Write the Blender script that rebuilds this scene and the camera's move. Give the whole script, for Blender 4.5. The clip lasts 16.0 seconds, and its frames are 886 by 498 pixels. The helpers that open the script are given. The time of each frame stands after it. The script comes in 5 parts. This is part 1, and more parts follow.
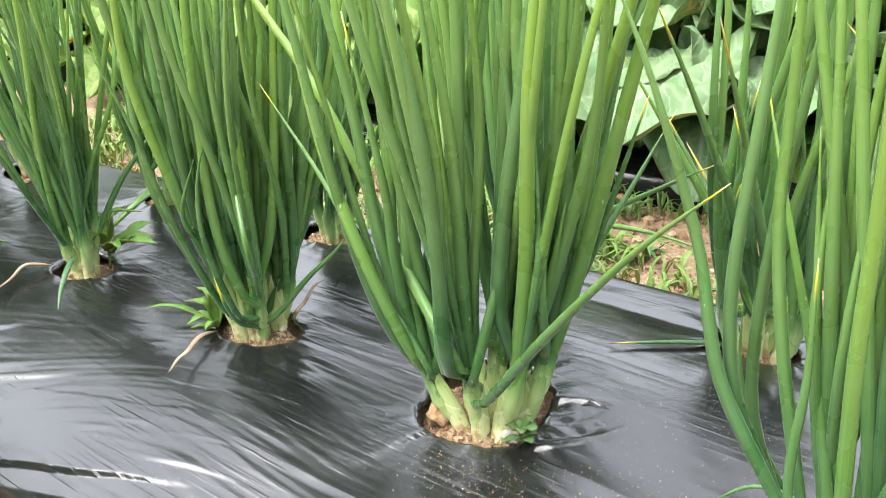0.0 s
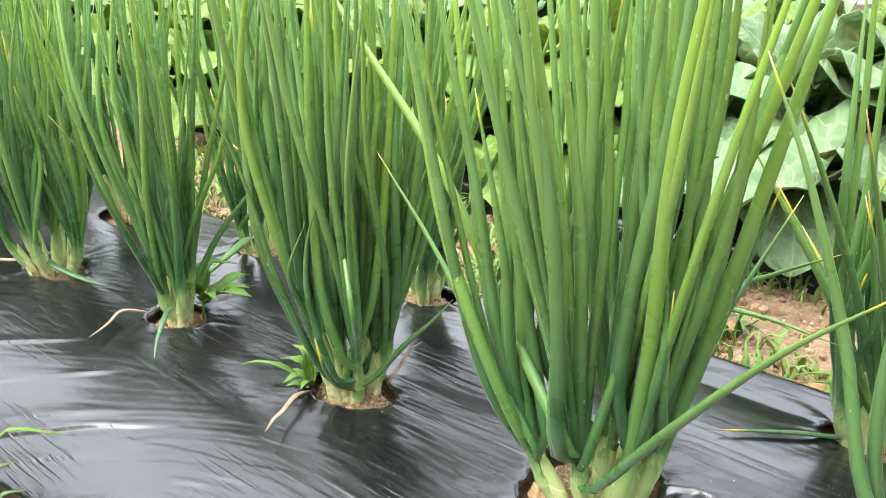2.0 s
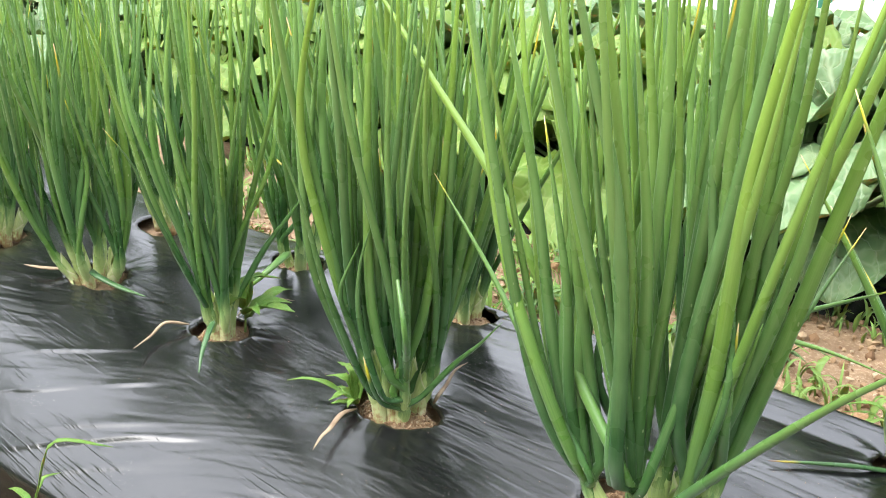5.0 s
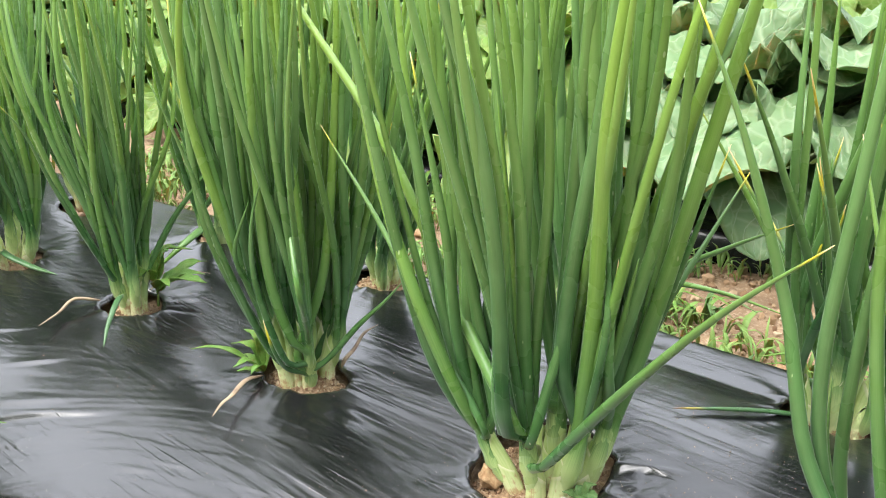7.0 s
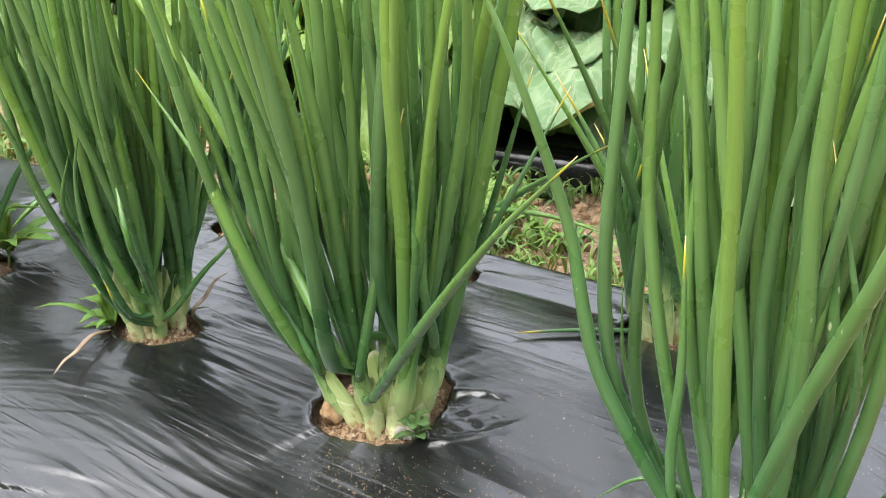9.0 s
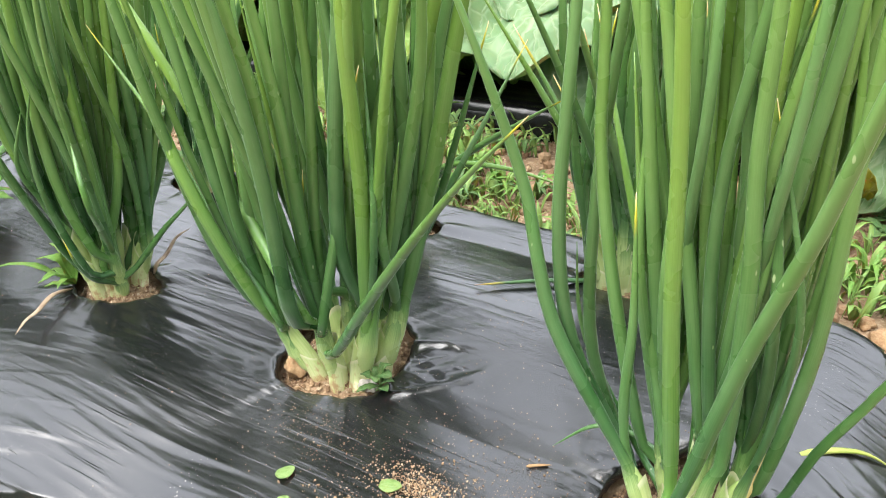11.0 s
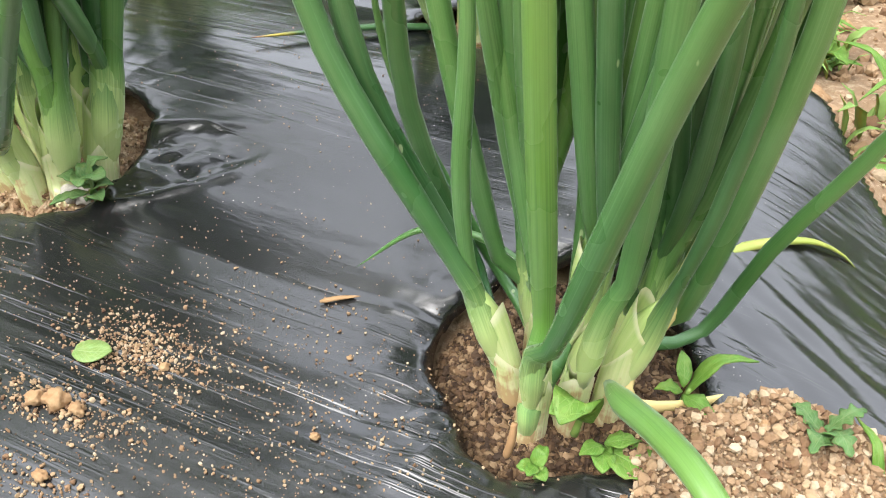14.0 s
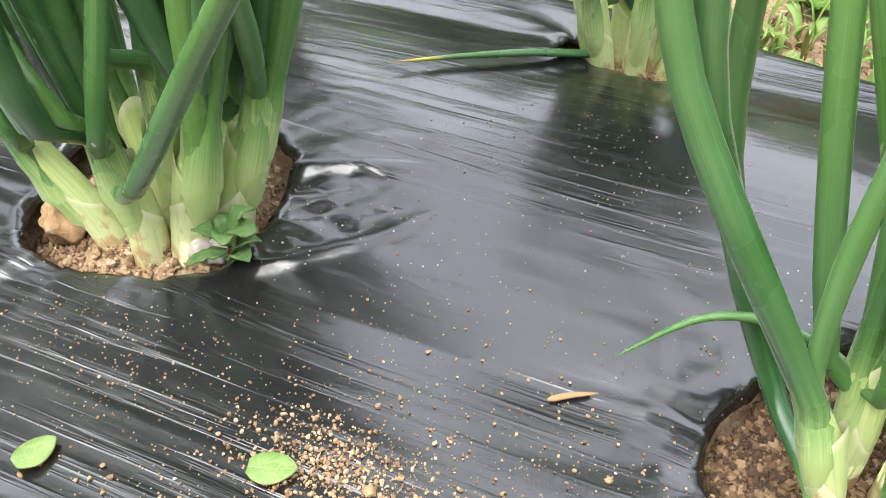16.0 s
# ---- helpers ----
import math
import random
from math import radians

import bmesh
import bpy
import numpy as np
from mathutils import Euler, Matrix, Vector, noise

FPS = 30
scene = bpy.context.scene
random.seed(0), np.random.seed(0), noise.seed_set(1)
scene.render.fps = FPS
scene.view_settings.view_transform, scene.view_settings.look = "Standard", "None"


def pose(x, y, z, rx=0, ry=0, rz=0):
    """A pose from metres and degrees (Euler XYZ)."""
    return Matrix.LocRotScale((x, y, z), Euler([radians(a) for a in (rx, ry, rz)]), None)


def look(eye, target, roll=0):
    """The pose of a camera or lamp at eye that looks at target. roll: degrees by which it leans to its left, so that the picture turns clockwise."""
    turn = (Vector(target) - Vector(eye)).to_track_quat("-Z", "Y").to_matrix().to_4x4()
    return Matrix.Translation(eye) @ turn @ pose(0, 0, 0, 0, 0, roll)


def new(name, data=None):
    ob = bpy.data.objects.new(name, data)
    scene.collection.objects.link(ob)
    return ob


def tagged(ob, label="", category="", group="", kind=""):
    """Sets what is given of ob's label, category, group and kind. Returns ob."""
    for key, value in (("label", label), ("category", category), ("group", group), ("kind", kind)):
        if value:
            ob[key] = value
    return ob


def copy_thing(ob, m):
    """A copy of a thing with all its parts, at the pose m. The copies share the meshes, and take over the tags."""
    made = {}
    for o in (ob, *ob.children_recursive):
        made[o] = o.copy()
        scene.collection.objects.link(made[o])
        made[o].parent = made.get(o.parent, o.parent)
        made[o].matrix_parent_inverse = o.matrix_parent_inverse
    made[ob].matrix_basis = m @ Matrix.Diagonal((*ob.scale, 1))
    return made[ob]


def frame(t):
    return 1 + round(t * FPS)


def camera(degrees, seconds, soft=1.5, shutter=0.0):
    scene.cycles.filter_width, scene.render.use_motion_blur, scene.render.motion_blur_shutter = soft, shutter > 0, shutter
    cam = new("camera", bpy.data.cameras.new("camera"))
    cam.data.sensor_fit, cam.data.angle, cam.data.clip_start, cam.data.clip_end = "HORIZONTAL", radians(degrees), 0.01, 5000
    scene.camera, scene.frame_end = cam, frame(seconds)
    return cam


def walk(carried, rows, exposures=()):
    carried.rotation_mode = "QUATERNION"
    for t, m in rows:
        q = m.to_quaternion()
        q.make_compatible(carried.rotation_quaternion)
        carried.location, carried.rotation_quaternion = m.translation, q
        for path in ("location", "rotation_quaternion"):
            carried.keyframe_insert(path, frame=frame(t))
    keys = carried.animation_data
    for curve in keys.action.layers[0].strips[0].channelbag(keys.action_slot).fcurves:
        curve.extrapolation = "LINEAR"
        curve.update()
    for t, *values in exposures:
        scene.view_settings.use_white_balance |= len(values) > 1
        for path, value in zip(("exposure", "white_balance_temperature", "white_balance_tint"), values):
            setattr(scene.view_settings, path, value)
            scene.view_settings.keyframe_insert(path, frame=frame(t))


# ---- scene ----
cam = camera(54.0, 16.0, soft=1.0)
PATH = [
    (0, (0.278, -0.368, 0.341), (-0.863, 1.049, -0.49), -2.4),
    (0.5, (0.269, -0.37, 0.346), (-0.902, 1.038, -0.458), -2.0),
    (1, (0.256, -0.371, 0.351), (-0.955, 1.009, -0.441), -1.9),
    (1.5, (0.249, -0.374, 0.354), (-0.988, 0.998, -0.412), -1.1),
    (2, (0.24, -0.382, 0.356), (-1.016, 0.991, -0.377), -1.0),
    (2.5, (0.232, -0.389, 0.358), (-1.022, 0.992, -0.365), -0.4),
    (3, (0.223, -0.394, 0.362), (-1.01, 1.003, -0.364), 0.3),
    (3.5, (0.218, -0.399, 0.367), (-1.022, 0.994, -0.355), 0.4),
    (4, (0.213, -0.404, 0.369), (-1.045, 0.976, -0.345), 0.5),
    (4.2, (0.211, -0.406, 0.37), (-1.055, 0.969, -0.341), 0.7),
    (6.3, (0.242, -0.373, 0.349), (-1.072, 0.951, -0.371), -1.4),
    (6.5, (0.245, -0.369, 0.348), (-1.047, 0.971, -0.383), -1.6),
    (7, (0.255, -0.358, 0.334), (-0.984, 1.032, -0.395), -1.3),
    (7.5, (0.271, -0.349, 0.336), (-0.931, 1.063, -0.412), -1.2),
    (8, (0.289, -0.335, 0.338), (-0.888, 1.084, -0.439), -1.9),
    (8.5, (0.302, -0.318, 0.335), (-0.839, 1.111, -0.474), -2.5),
    (9, (0.306, -0.32, 0.324), (-0.783, 1.13, -0.52), -2.8),
    (9.5, (0.316, -0.316, 0.315), (-0.745, 1.128, -0.572), -3.4),
    (9.7, (0.317, -0.315, 0.312), (-0.734, 1.129, -0.588), -3.4),
    (11.8, (0.309, -0.32, 0.339), (-0.675, 1.119, -0.641), -2.8),
    (12, (0.312, -0.318, 0.337), (-0.665, 1.124, -0.647), -3.1),
    (12.5, (0.298, -0.294, 0.317), (-0.622, 1.162, -0.7), -2.5),
    (13, (0.279, -0.246, 0.265), (-0.546, 1.159, -0.896), -2.3),
    (13.5, (0.269, -0.205, 0.228), (-0.435, 1.174, -1.038), -1.2),
    (14, (0.27, -0.178, 0.206), (-0.379, 1.192, -1.098), -0.7),
    (14.5, (0.262, -0.163, 0.201), (-0.358, 1.213, -1.111), 0.1),
    (15, (0.249, -0.15, 0.189), (-0.328, 1.228, -1.14), 1.4),
    (15.5, (0.232, -0.145, 0.183), (-0.354, 1.215, -1.162), 0.6),
    (16, (0.175, -0.158, 0.178), (-0.432, 1.267, -1.087), 1.6),
]
walk(cam, [(t, look(eye, target, roll)) for t, eye, target, roll in PATH],
     [(0.0, 2.10), (2.0, 2.08), (3.5, 1.92), (4.2, 1.92), (6.5, 1.92), (9.0, 1.68), (12.0, 1.98), (14.5, 1.80), (15.5, 1.88), (16.0, 2.0)])

# ---- daylight: a bright overcast sky, with a very wide, weak sun behind it ----
SUN_HEIGHT, SUN_TURN = 58.0, 205.0
world = bpy.data.worlds.new("overcast_sky")
scene.world = world
world.use_nodes = True
wn, wl = world.node_tree.nodes, world.node_tree.links
sky = wn.new("ShaderNodeTexSky")
sky.sky_type, sky.sun_disc = "NISHITA", False
sky.sun_elevation, sky.sun_rotation = radians(SUN_HEIGHT), radians(SUN_TURN)
sky.air_density, sky.dust_density = 1.0, 4.0
pale = wn.new("ShaderNodeHueSaturation")
pale.inputs["Saturation"].default_value = 0.22
wl.new(sky.outputs[0], pale.inputs["Color"])
cloud = wn.new("ShaderNodeMix")
cloud.data_type = "RGBA"
cloud.inputs[0].default_value, cloud.inputs[7].default_value = 0.7, (5.6, 5.9, 6.55, 1)
wl.new(pale.outputs[0], cloud.inputs[6])
wl.new(cloud.outputs[2], wn["Background"].inputs["Color"])
wn["Background"].inputs["Strength"].default_value = 0.178
sun = new("sun", bpy.data.lights.new("sun", "SUN"))
sun.data.energy, sun.data.angle, sun.data.color = 1.5, radians(55), (1.0, 0.97, 0.92)
a, b = radians(SUN_HEIGHT), radians(SUN_TURN)
sun.matrix_world = look((math.sin(b) * math.cos(a) * 5, math.cos(b) * math.cos(a) * 5, math.sin(a) * 5), (0, 0, 0))


# ---- materials ----
def material(name, rough=0.6):
    m = bpy.data.materials.new(name)
    m.use_nodes = True
    m.node_tree.nodes["Principled BSDF"].inputs["Roughness"].default_value = rough
    return m


class Nodes:
    """Short ways to add shader nodes to one material."""

    def __init__(self, m):
        self.t = m.node_tree
        self.p = self.t.nodes["Principled BSDF"]

    def add(self, kind, **values):
        n = self.t.nodes.new("ShaderNode" + kind)
        for k, v in values.items():
            n.inputs[k].default_value = v
        return n

    def link(self, a, b):
        self.t.links.new(a, b)

    def place(self, scale=(1, 1, 1), world_space=False):
        c = self.add("TexCoord")
        mp = self.add("Mapping")
        mp.inputs["Scale"].default_value = scale
        if world_space:
            g = self.add("NewGeometry")
            self.link(g.outputs["Position"], mp.inputs["Vector"])
        else:
            self.link(c.outputs["Object"], mp.inputs["Vector"])
        return mp.outputs[0]

    def noise(self, vector, scale, detail=4.0, rough=0.55):
        n = self.add("TexNoise", Scale=scale, Detail=detail, Roughness=rough)
        self.link(vector, n.inputs["Vector"])
        return n.outputs["Fac"]

    def ramp(self, value, *stops):
        r = self.add("ValToRGB")
        e = r.color_ramp.elements
        while len(e) < len(stops):
            e.new(0.5)
        for el, (p, c) in zip(e, stops):
            el.position, el.color = p, (*c, 1) if len(c) == 3 else c
        self.link(value, r.inputs["Fac"])
        return r.outputs["Color"]

    def mix(self, fac, c1, c2, mode="MIX"):
        n = self.t.nodes.new("ShaderNodeMix")
        n.data_type, n.blend_type = "RGBA", mode
        for value, socket in ((fac, n.inputs[0]), (c1, n.inputs[6]), (c2, n.inputs[7])):
            if isinstance(value, bpy.types.NodeSocket):
                self.link(value, socket)
            else:
                socket.default_value = value if isinstance(value, float) else (*value, 1)
        return n.outputs[2]

    def math(self, op, a, b=0.0):
        n = self.t.nodes.new("ShaderNodeMath")
        n.operation = op
        for value, socket in ((a, n.inputs[0]), (b, n.inputs[1])):
            if isinstance(value, bpy.types.NodeSocket):
                self.link(value, socket)
            else:
                socket.default_value = value
        return n.outputs[0]

    def value(self, name):
        n = self.t.nodes.new("ShaderNodeAttribute")
        n.attribute_name = name
        return n.outputs["Fac"]

    def bump(self, height, strength, distance):
        n = self.add("Bump", Strength=strength, Distance=distance)
        self.link(height, n.inputs["Height"])
        self.link(n.outputs[0], self.p.inputs["Normal"])

    def random(self):
        return self.t.nodes.new("ShaderNodeObjectInfo").outputs["Random"]

    def island(self):
        return self.t.nodes.new("ShaderNodeNewGeometry").outputs["Random Per Island"]


def onion_leaf(name, tip_colour, tip_length, end_colour):
    """A hollow onion leaf: pale at the sheath, green with a waxy bloom above, with a tip of another colour. 'low' and 'high' are metres from its two ends."""
    m = material(name, 0.36)
    n = Nodes(m)
    low, high, across = n.value("low"), n.value("high"), n.value("across")
    c = n.add("CombineXYZ")
    n.link(n.math("MULTIPLY", across, 30.0), c.inputs["X"])
    n.link(n.math("MULTIPLY", low, 12.0), c.inputs["Y"])
    n.link(n.math("MULTIPLY", n.random(), 40.0), c.inputs["Z"])
    streak = n.noise(c.outputs[0], 1.0, 3.0)
    cloud = n.noise(n.place((1, 1, 1)), 26.0, 3.0)
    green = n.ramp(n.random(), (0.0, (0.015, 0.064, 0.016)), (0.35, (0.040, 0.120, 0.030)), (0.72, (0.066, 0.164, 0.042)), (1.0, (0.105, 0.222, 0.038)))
    bloom = n.ramp(cloud, (0.38, (0, 0, 0)), (0.72, (0.42, 0.42, 0.42)))
    green = n.mix(bloom, green, (0.130, 0.238, 0.108))
    green = n.mix(n.ramp(streak, (0.48, (0, 0, 0)), (0.72, (0.5, 0.5, 0.5))), green, (0.028, 0.105, 0.024))
    green = n.mix(n.ramp(streak, (0.26, (0.3, 0.3, 0.3)), (0.44, (0, 0, 0))), green, (0.14, 0.26, 0.12))
    # light from above painted in: dark green low down, paler yellow-green higher up
    upper_light = n.ramp(n.math("MULTIPLY", low, 2.0), (0.25, (0, 0, 0)), (0.75, (0.70, 0.70, 0.70)))
    green = n.mix(upper_light, green, n.mix(n.random(), (0.190, 0.335, 0.105), (0.262, 0.390, 0.055)))
    joint = n.math("ADD", low, n.math("MULTIPLY", n.math("SUBTRACT", streak, 0.5), 0.02))
    sheath = n.ramp(n.math("MULTIPLY", joint, 10.0), (0.05, (0.58, 0.60, 0.34)), (0.32, (0.50, 0.57, 0.27)), (0.54, (0.40, 0.51, 0.20)), (0.76, (0.14, 0.28, 0.08)))
    colour = n.mix(n.ramp(n.math("MULTIPLY", joint, 10.0), (0.56, (0, 0, 0)), (0.80, (1, 1, 1))), sheath, green)
    speck = n.add("TexVoronoi", Scale=150.0)
    n.link(n.place((1, 1, 0.35)), speck.inputs["Vector"])
    spot = n.ramp(n.math("ADD", speck.outputs["Distance"], n.math("MULTIPLY", cloud, 0.25)), (0.17, (0.6, 0.6, 0.6)), (0.20, (0, 0, 0)))
    colour = n.mix(spot, colour, (0.42, 0.50, 0.28))
    if tip_length:
        t = n.math("DIVIDE", n.math("ADD", high, n.math("MULTIPLY", n.math("SUBTRACT", streak, 0.5), 0.02)), tip_length)
        colour = n.mix(n.ramp(t, (0.5, (1, 1, 1)), (1.0, (0, 0, 0))), colour, tip_colour)
        colour = n.mix(n.ramp(t, (0.15, (1, 1, 1)), (0.4, (0, 0, 0))), colour, end_colour)
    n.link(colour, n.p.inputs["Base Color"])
    n.link(n.ramp(cloud, (0.3, (0.22, 0.22, 0.22)), (0.75, (0.38, 0.38, 0.38))), n.p.inputs["Roughness"])
    n.p.inputs["Subsurface Weight"].default_value = 0.04
    n.p.inputs["Subsurface Radius"].default_value = (0.3, 0.6, 0.15)
    n.p.inputs["Subsurface Scale"].default_value = 0.003
    n.p.inputs["Sheen Weight"].default_value, n.p.inputs["Sheen Roughness"].default_value = 0.16, 0.25
    n.p.inputs["Sheen Tint"].default_value = (0.80, 0.95, 0.82, 1)
    n.bump(streak, 0.22, 0.0005)
    return m


def sheathed_stem(name):
    """The blanched foot of a shoot: cream below, green above, ribbed lengthwise, with papery rims and some brown skin."""
    m = material(name, 0.36)
    n = Nodes(m)
    low, high, across = n.value("low"), n.value("high"), n.value("across")
    c = n.add("CombineXYZ")
    n.link(n.math("MULTIPLY", across, 9.0), c.inputs["X"])
    n.link(n.math("MULTIPLY", low, 22.0), c.inputs["Y"])
    n.link(n.math("MULTIPLY", n.random(), 40.0), c.inputs["Z"])
    rib = n.noise(c.outputs[0], 1.6, 4.0)
    up = n.math("ADD", n.math("MULTIPLY", low, 10.0), n.math("MULTIPLY", n.math("SUBTRACT", rib, 0.5), 0.30))
    colour = n.ramp(up, (0.0, (0.66, 0.62, 0.40)), (0.14, (0.56, 0.60, 0.31)), (0.32, (0.48, 0.56, 0.24)), (0.50, (0.38, 0.50, 0.17)), (0.76, (0.26, 0.42, 0.11)))
    colour = n.mix(n.ramp(rib, (0.50, (0, 0, 0)), (0.72, (0.45, 0.45, 0.45))), colour, (0.28, 0.42, 0.13))
    colour = n.mix(n.ramp(rib, (0.26, (0.30, 0.30, 0.30)), (0.42, (0, 0, 0))), colour, (0.66, 0.68, 0.40))
    skin = n.noise(n.place(), 150.0, 3.0)
    foot = n.ramp(n.math("ADD", up, n.math("MULTIPLY", skin, 0.6)), (0.36, (0.85, 0.85, 0.85)), (0.46, (0, 0, 0)))
    colour = n.mix(foot, colour, (0.36, 0.22, 0.10))
    rim = n.ramp(n.math("MULTIPLY", high, 100.0), (0.06, (0.8, 0.8, 0.8)), (0.22, (0, 0, 0)))
    colour = n.mix(rim, colour, (0.72, 0.70, 0.50))
    n.link(colour, n.p.inputs["Base Color"])
    n.p.inputs["Subsurface Weight"].default_value = 0.1
    n.p.inputs["Subsurface Radius"].default_value = (0.5, 0.6, 0.2)
    n.p.inputs["Subsurface Scale"].default_value = 0.003
    n.bump(rib, 0.35, 0.0008)
    return m


def plain_plant(name, c1, c2, scale=40.0, rough=0.5, bump=0.0008):
    m = material(name, rough)
    n = Nodes(m)
    v = n.place()
    f = n.noise(v, scale, 4.0)
    col = n.mix(n.ramp(f, (0.35, (0, 0, 0)), (0.68, (1, 1, 1))), c1, c2)
    col = n.mix(n.math("MULTIPLY", n.random(), 0.35), col, tuple(0.75 * x for x in c1))
    n.link(col, n.p.inputs["Base Color"])
    n.bump(f, 0.35, bump)
    return m


def veined(name, c1, c2, rib, rough=0.42, fineness=1.0, clear=0.2):
    """Leaf blade with a midrib and forking side veins; 'u' runs from edge to edge (-1 to 1), 'v' from stalk to tip."""
    m = material(name, rough)
    n = Nodes(m)
    u, v = n.value("u"), n.value("v")
    au = n.math("ABSOLUTE", u)
    wob = n.noise(n.place(), 22.0 * fineness, 4.0)
    fine = n.noise(n.place(), 90.0 * fineness, 4.0)
    w = n.math("ADD", n.math("SUBTRACT", n.math("MULTIPLY", v, 7.0), n.math("MULTIPLY", au, 3.2)), n.math("MULTIPLY", wob, 1.6))
    tooth = n.math("ABSOLUTE", n.math("SUBTRACT", n.math("FRACT", w), 0.5))
    side = n.ramp(tooth, (0.0, (1, 1, 1)), (0.09, (0, 0, 0)))
    mid = n.ramp(au, (0.015, (1, 1, 1)), (0.06, (0, 0, 0)))
    web = n.add("TexVoronoi", Scale=34.0 * fineness)
    web.feature = "DISTANCE_TO_EDGE"
    n.link(n.place(), web.inputs["Vector"])
    net = n.ramp(web.outputs["Distance"], (0.0, (0.55, 0.55, 0.55)), (0.10, (0, 0, 0)))
    vein = n.mix(1.0, n.mix(1.0, side, mid, "LIGHTEN"), net, "LIGHTEN")
    body = n.mix(n.ramp(wob, (0.36, (0, 0, 0)), (0.66, (1, 1, 1))), c1, c2)
    body = n.mix(n.math("MULTIPLY", n.random(), 0.5), body, tuple(min(1, 1.25 * x) for x in c1))
    full = n.mix(n.math("MULTIPLY", vein, 0.75), body, rib)
    n.link(full, n.p.inputs["Base Color"])
    n.p.inputs["Specular IOR Level"].default_value = 0.35
    through_light, both = n.add("BsdfTranslucent"), n.add("MixShader", Fac=clear)
    n.link(n.mix(0.6, full, (0.20, 0.34, 0.03)), through_light.inputs["Color"])
    n.link(n.p.outputs[0], both.inputs[1])
    n.link(through_light.outputs[0], both.inputs[2])
    n.link(both.outputs[0], n.t.nodes["Material Output"].inputs["Surface"])
    n.p.inputs["Subsurface Weight"].default_value = 0.1
    n.p.inputs["Subsurface Scale"].default_value = 0.004
    n.bump(n.math("ADD", n.math("MULTIPLY", vein, -0.5), n.math("MULTIPLY", fine, 0.35)), 0.5, 0.004 / fineness)
    return m


def earth(name, c1, c2, c3, grit=220.0):
    m = material(name, 0.92)
    n = Nodes(m)
    v = n.place(world_space=True)
    big, mid, small = n.noise(v, 9.0, 4.0), n.noise(v, 60.0, 5.0), n.noise(v, grit, 4.0, 0.7)
    col = n.mix(n.ramp(mid, (0.36, (0, 0, 0)), (0.66, (1, 1, 1))), c1, c2)
    col = n.mix(n.ramp(small, (0.50, (0, 0, 0)), (0.72, (1, 1, 1))), col, c3)
    col = n.mix(n.ramp(big, (0.35, (0.55, 0.55, 0.55)), (0.62, (0, 0, 0))), col, tuple(0.45 * x for x in c1))
    n.link(col, n.p.inputs["Base Color"])
    n.bump(n.math("ADD", n.math("MULTIPLY", mid, 0.8), n.math("MULTIPLY", small, 0.5)), 0.9, 0.006)
    return m


def grains(name, *colours):
    """Loose crumbs, each with a colour of its own."""
    m = material(name, 0.9)
    n = Nodes(m)
    step = 1.0 / (len(colours) - 1)
    col = n.ramp(n.island(), *[(i * step, c) for i, c in enumerate(colours)])
    f = n.noise(n.place(), 420.0, 3.0)
    n.link(n.mix(n.math("MULTIPLY", f, 0.5), col, tuple(0.5 * x for x in colours[0])), n.p.inputs["Base Color"])
    n.bump(f, 0.7, 0.0012)
    return m


def black_film(name, dust=1.0):
    """Black polythene mulch film, dusted with fine soil."""
    m = material(name, 0.2)
    n = Nodes(m)
    v = n.place(world_space=True)
    fine = n.noise(n.place((24, 130, 60), True), 1.0, 4.0)
    cloud = n.noise(v, 11.0, 4.0)
    speck = n.add("TexVoronoi", Scale=330.0)
    n.link(v, speck.inputs["Vector"])
    dots = n.ramp(n.math("ADD", speck.outputs["Distance"], n.math("MULTIPLY", cloud, 0.55)), (0.30, (1, 1, 1)), (0.35, (0, 0, 0)))
    base = n.mix(n.ramp(cloud, (0.40, (0, 0, 0)), (0.75, (dust, dust, dust))), (0.0055, 0.0057, 0.0062), (0.013, 0.0127, 0.0125))
    n.link(n.mix(n.math("MULTIPLY", dots, 0.6 * dust), base, (0.36, 0.33, 0.29)), n.p.inputs["Base Color"])
    drawn = n.ramp(n.noise(n.place((8, 300, 60), True), 1.0, 3.0), (0.52, (0, 0, 0)), (0.74, (1, 1, 1)))
    worn = n.ramp(n.noise(n.place((6, 11, 8), True), 1.0, 2.0), (0.46, (0, 0, 0)), (0.62, (1, 1, 1)))
    haze = n.math("ADD", n.math("MULTIPLY", cloud, 0.16), n.math("MULTIPLY", fine, 0.10))
    n.link(n.math("ADD", haze, 0.085), n.p.inputs["Roughness"])
    n.p.inputs["Specular IOR Level"].default_value, n.p.inputs["IOR"].default_value = 1.0, 1.5
    relief = n.math("ADD", n.math("MULTIPLY", fine, 0.42), n.math("MULTIPLY", n.noise(v, 120.0, 3.0), 0.10))
    n.bump(n.math("ADD", relief, n.math("MULTIPLY", n.math("MULTIPLY", drawn, worn), 0.9)), 0.30, 0.0020)
    return m


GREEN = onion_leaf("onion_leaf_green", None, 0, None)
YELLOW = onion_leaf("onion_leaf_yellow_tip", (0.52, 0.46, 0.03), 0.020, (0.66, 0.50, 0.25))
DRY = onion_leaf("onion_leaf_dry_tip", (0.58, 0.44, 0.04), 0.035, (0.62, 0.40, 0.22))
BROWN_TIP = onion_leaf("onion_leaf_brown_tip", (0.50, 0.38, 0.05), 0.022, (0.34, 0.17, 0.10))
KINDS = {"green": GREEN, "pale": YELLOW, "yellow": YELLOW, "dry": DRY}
STEM = sheathed_stem("onion_stem")
STRAW = plain_plant("withered_leaf", (0.38, 0.29, 0.19), (0.17, 0.11, 0.07), 90.0, 0.8)
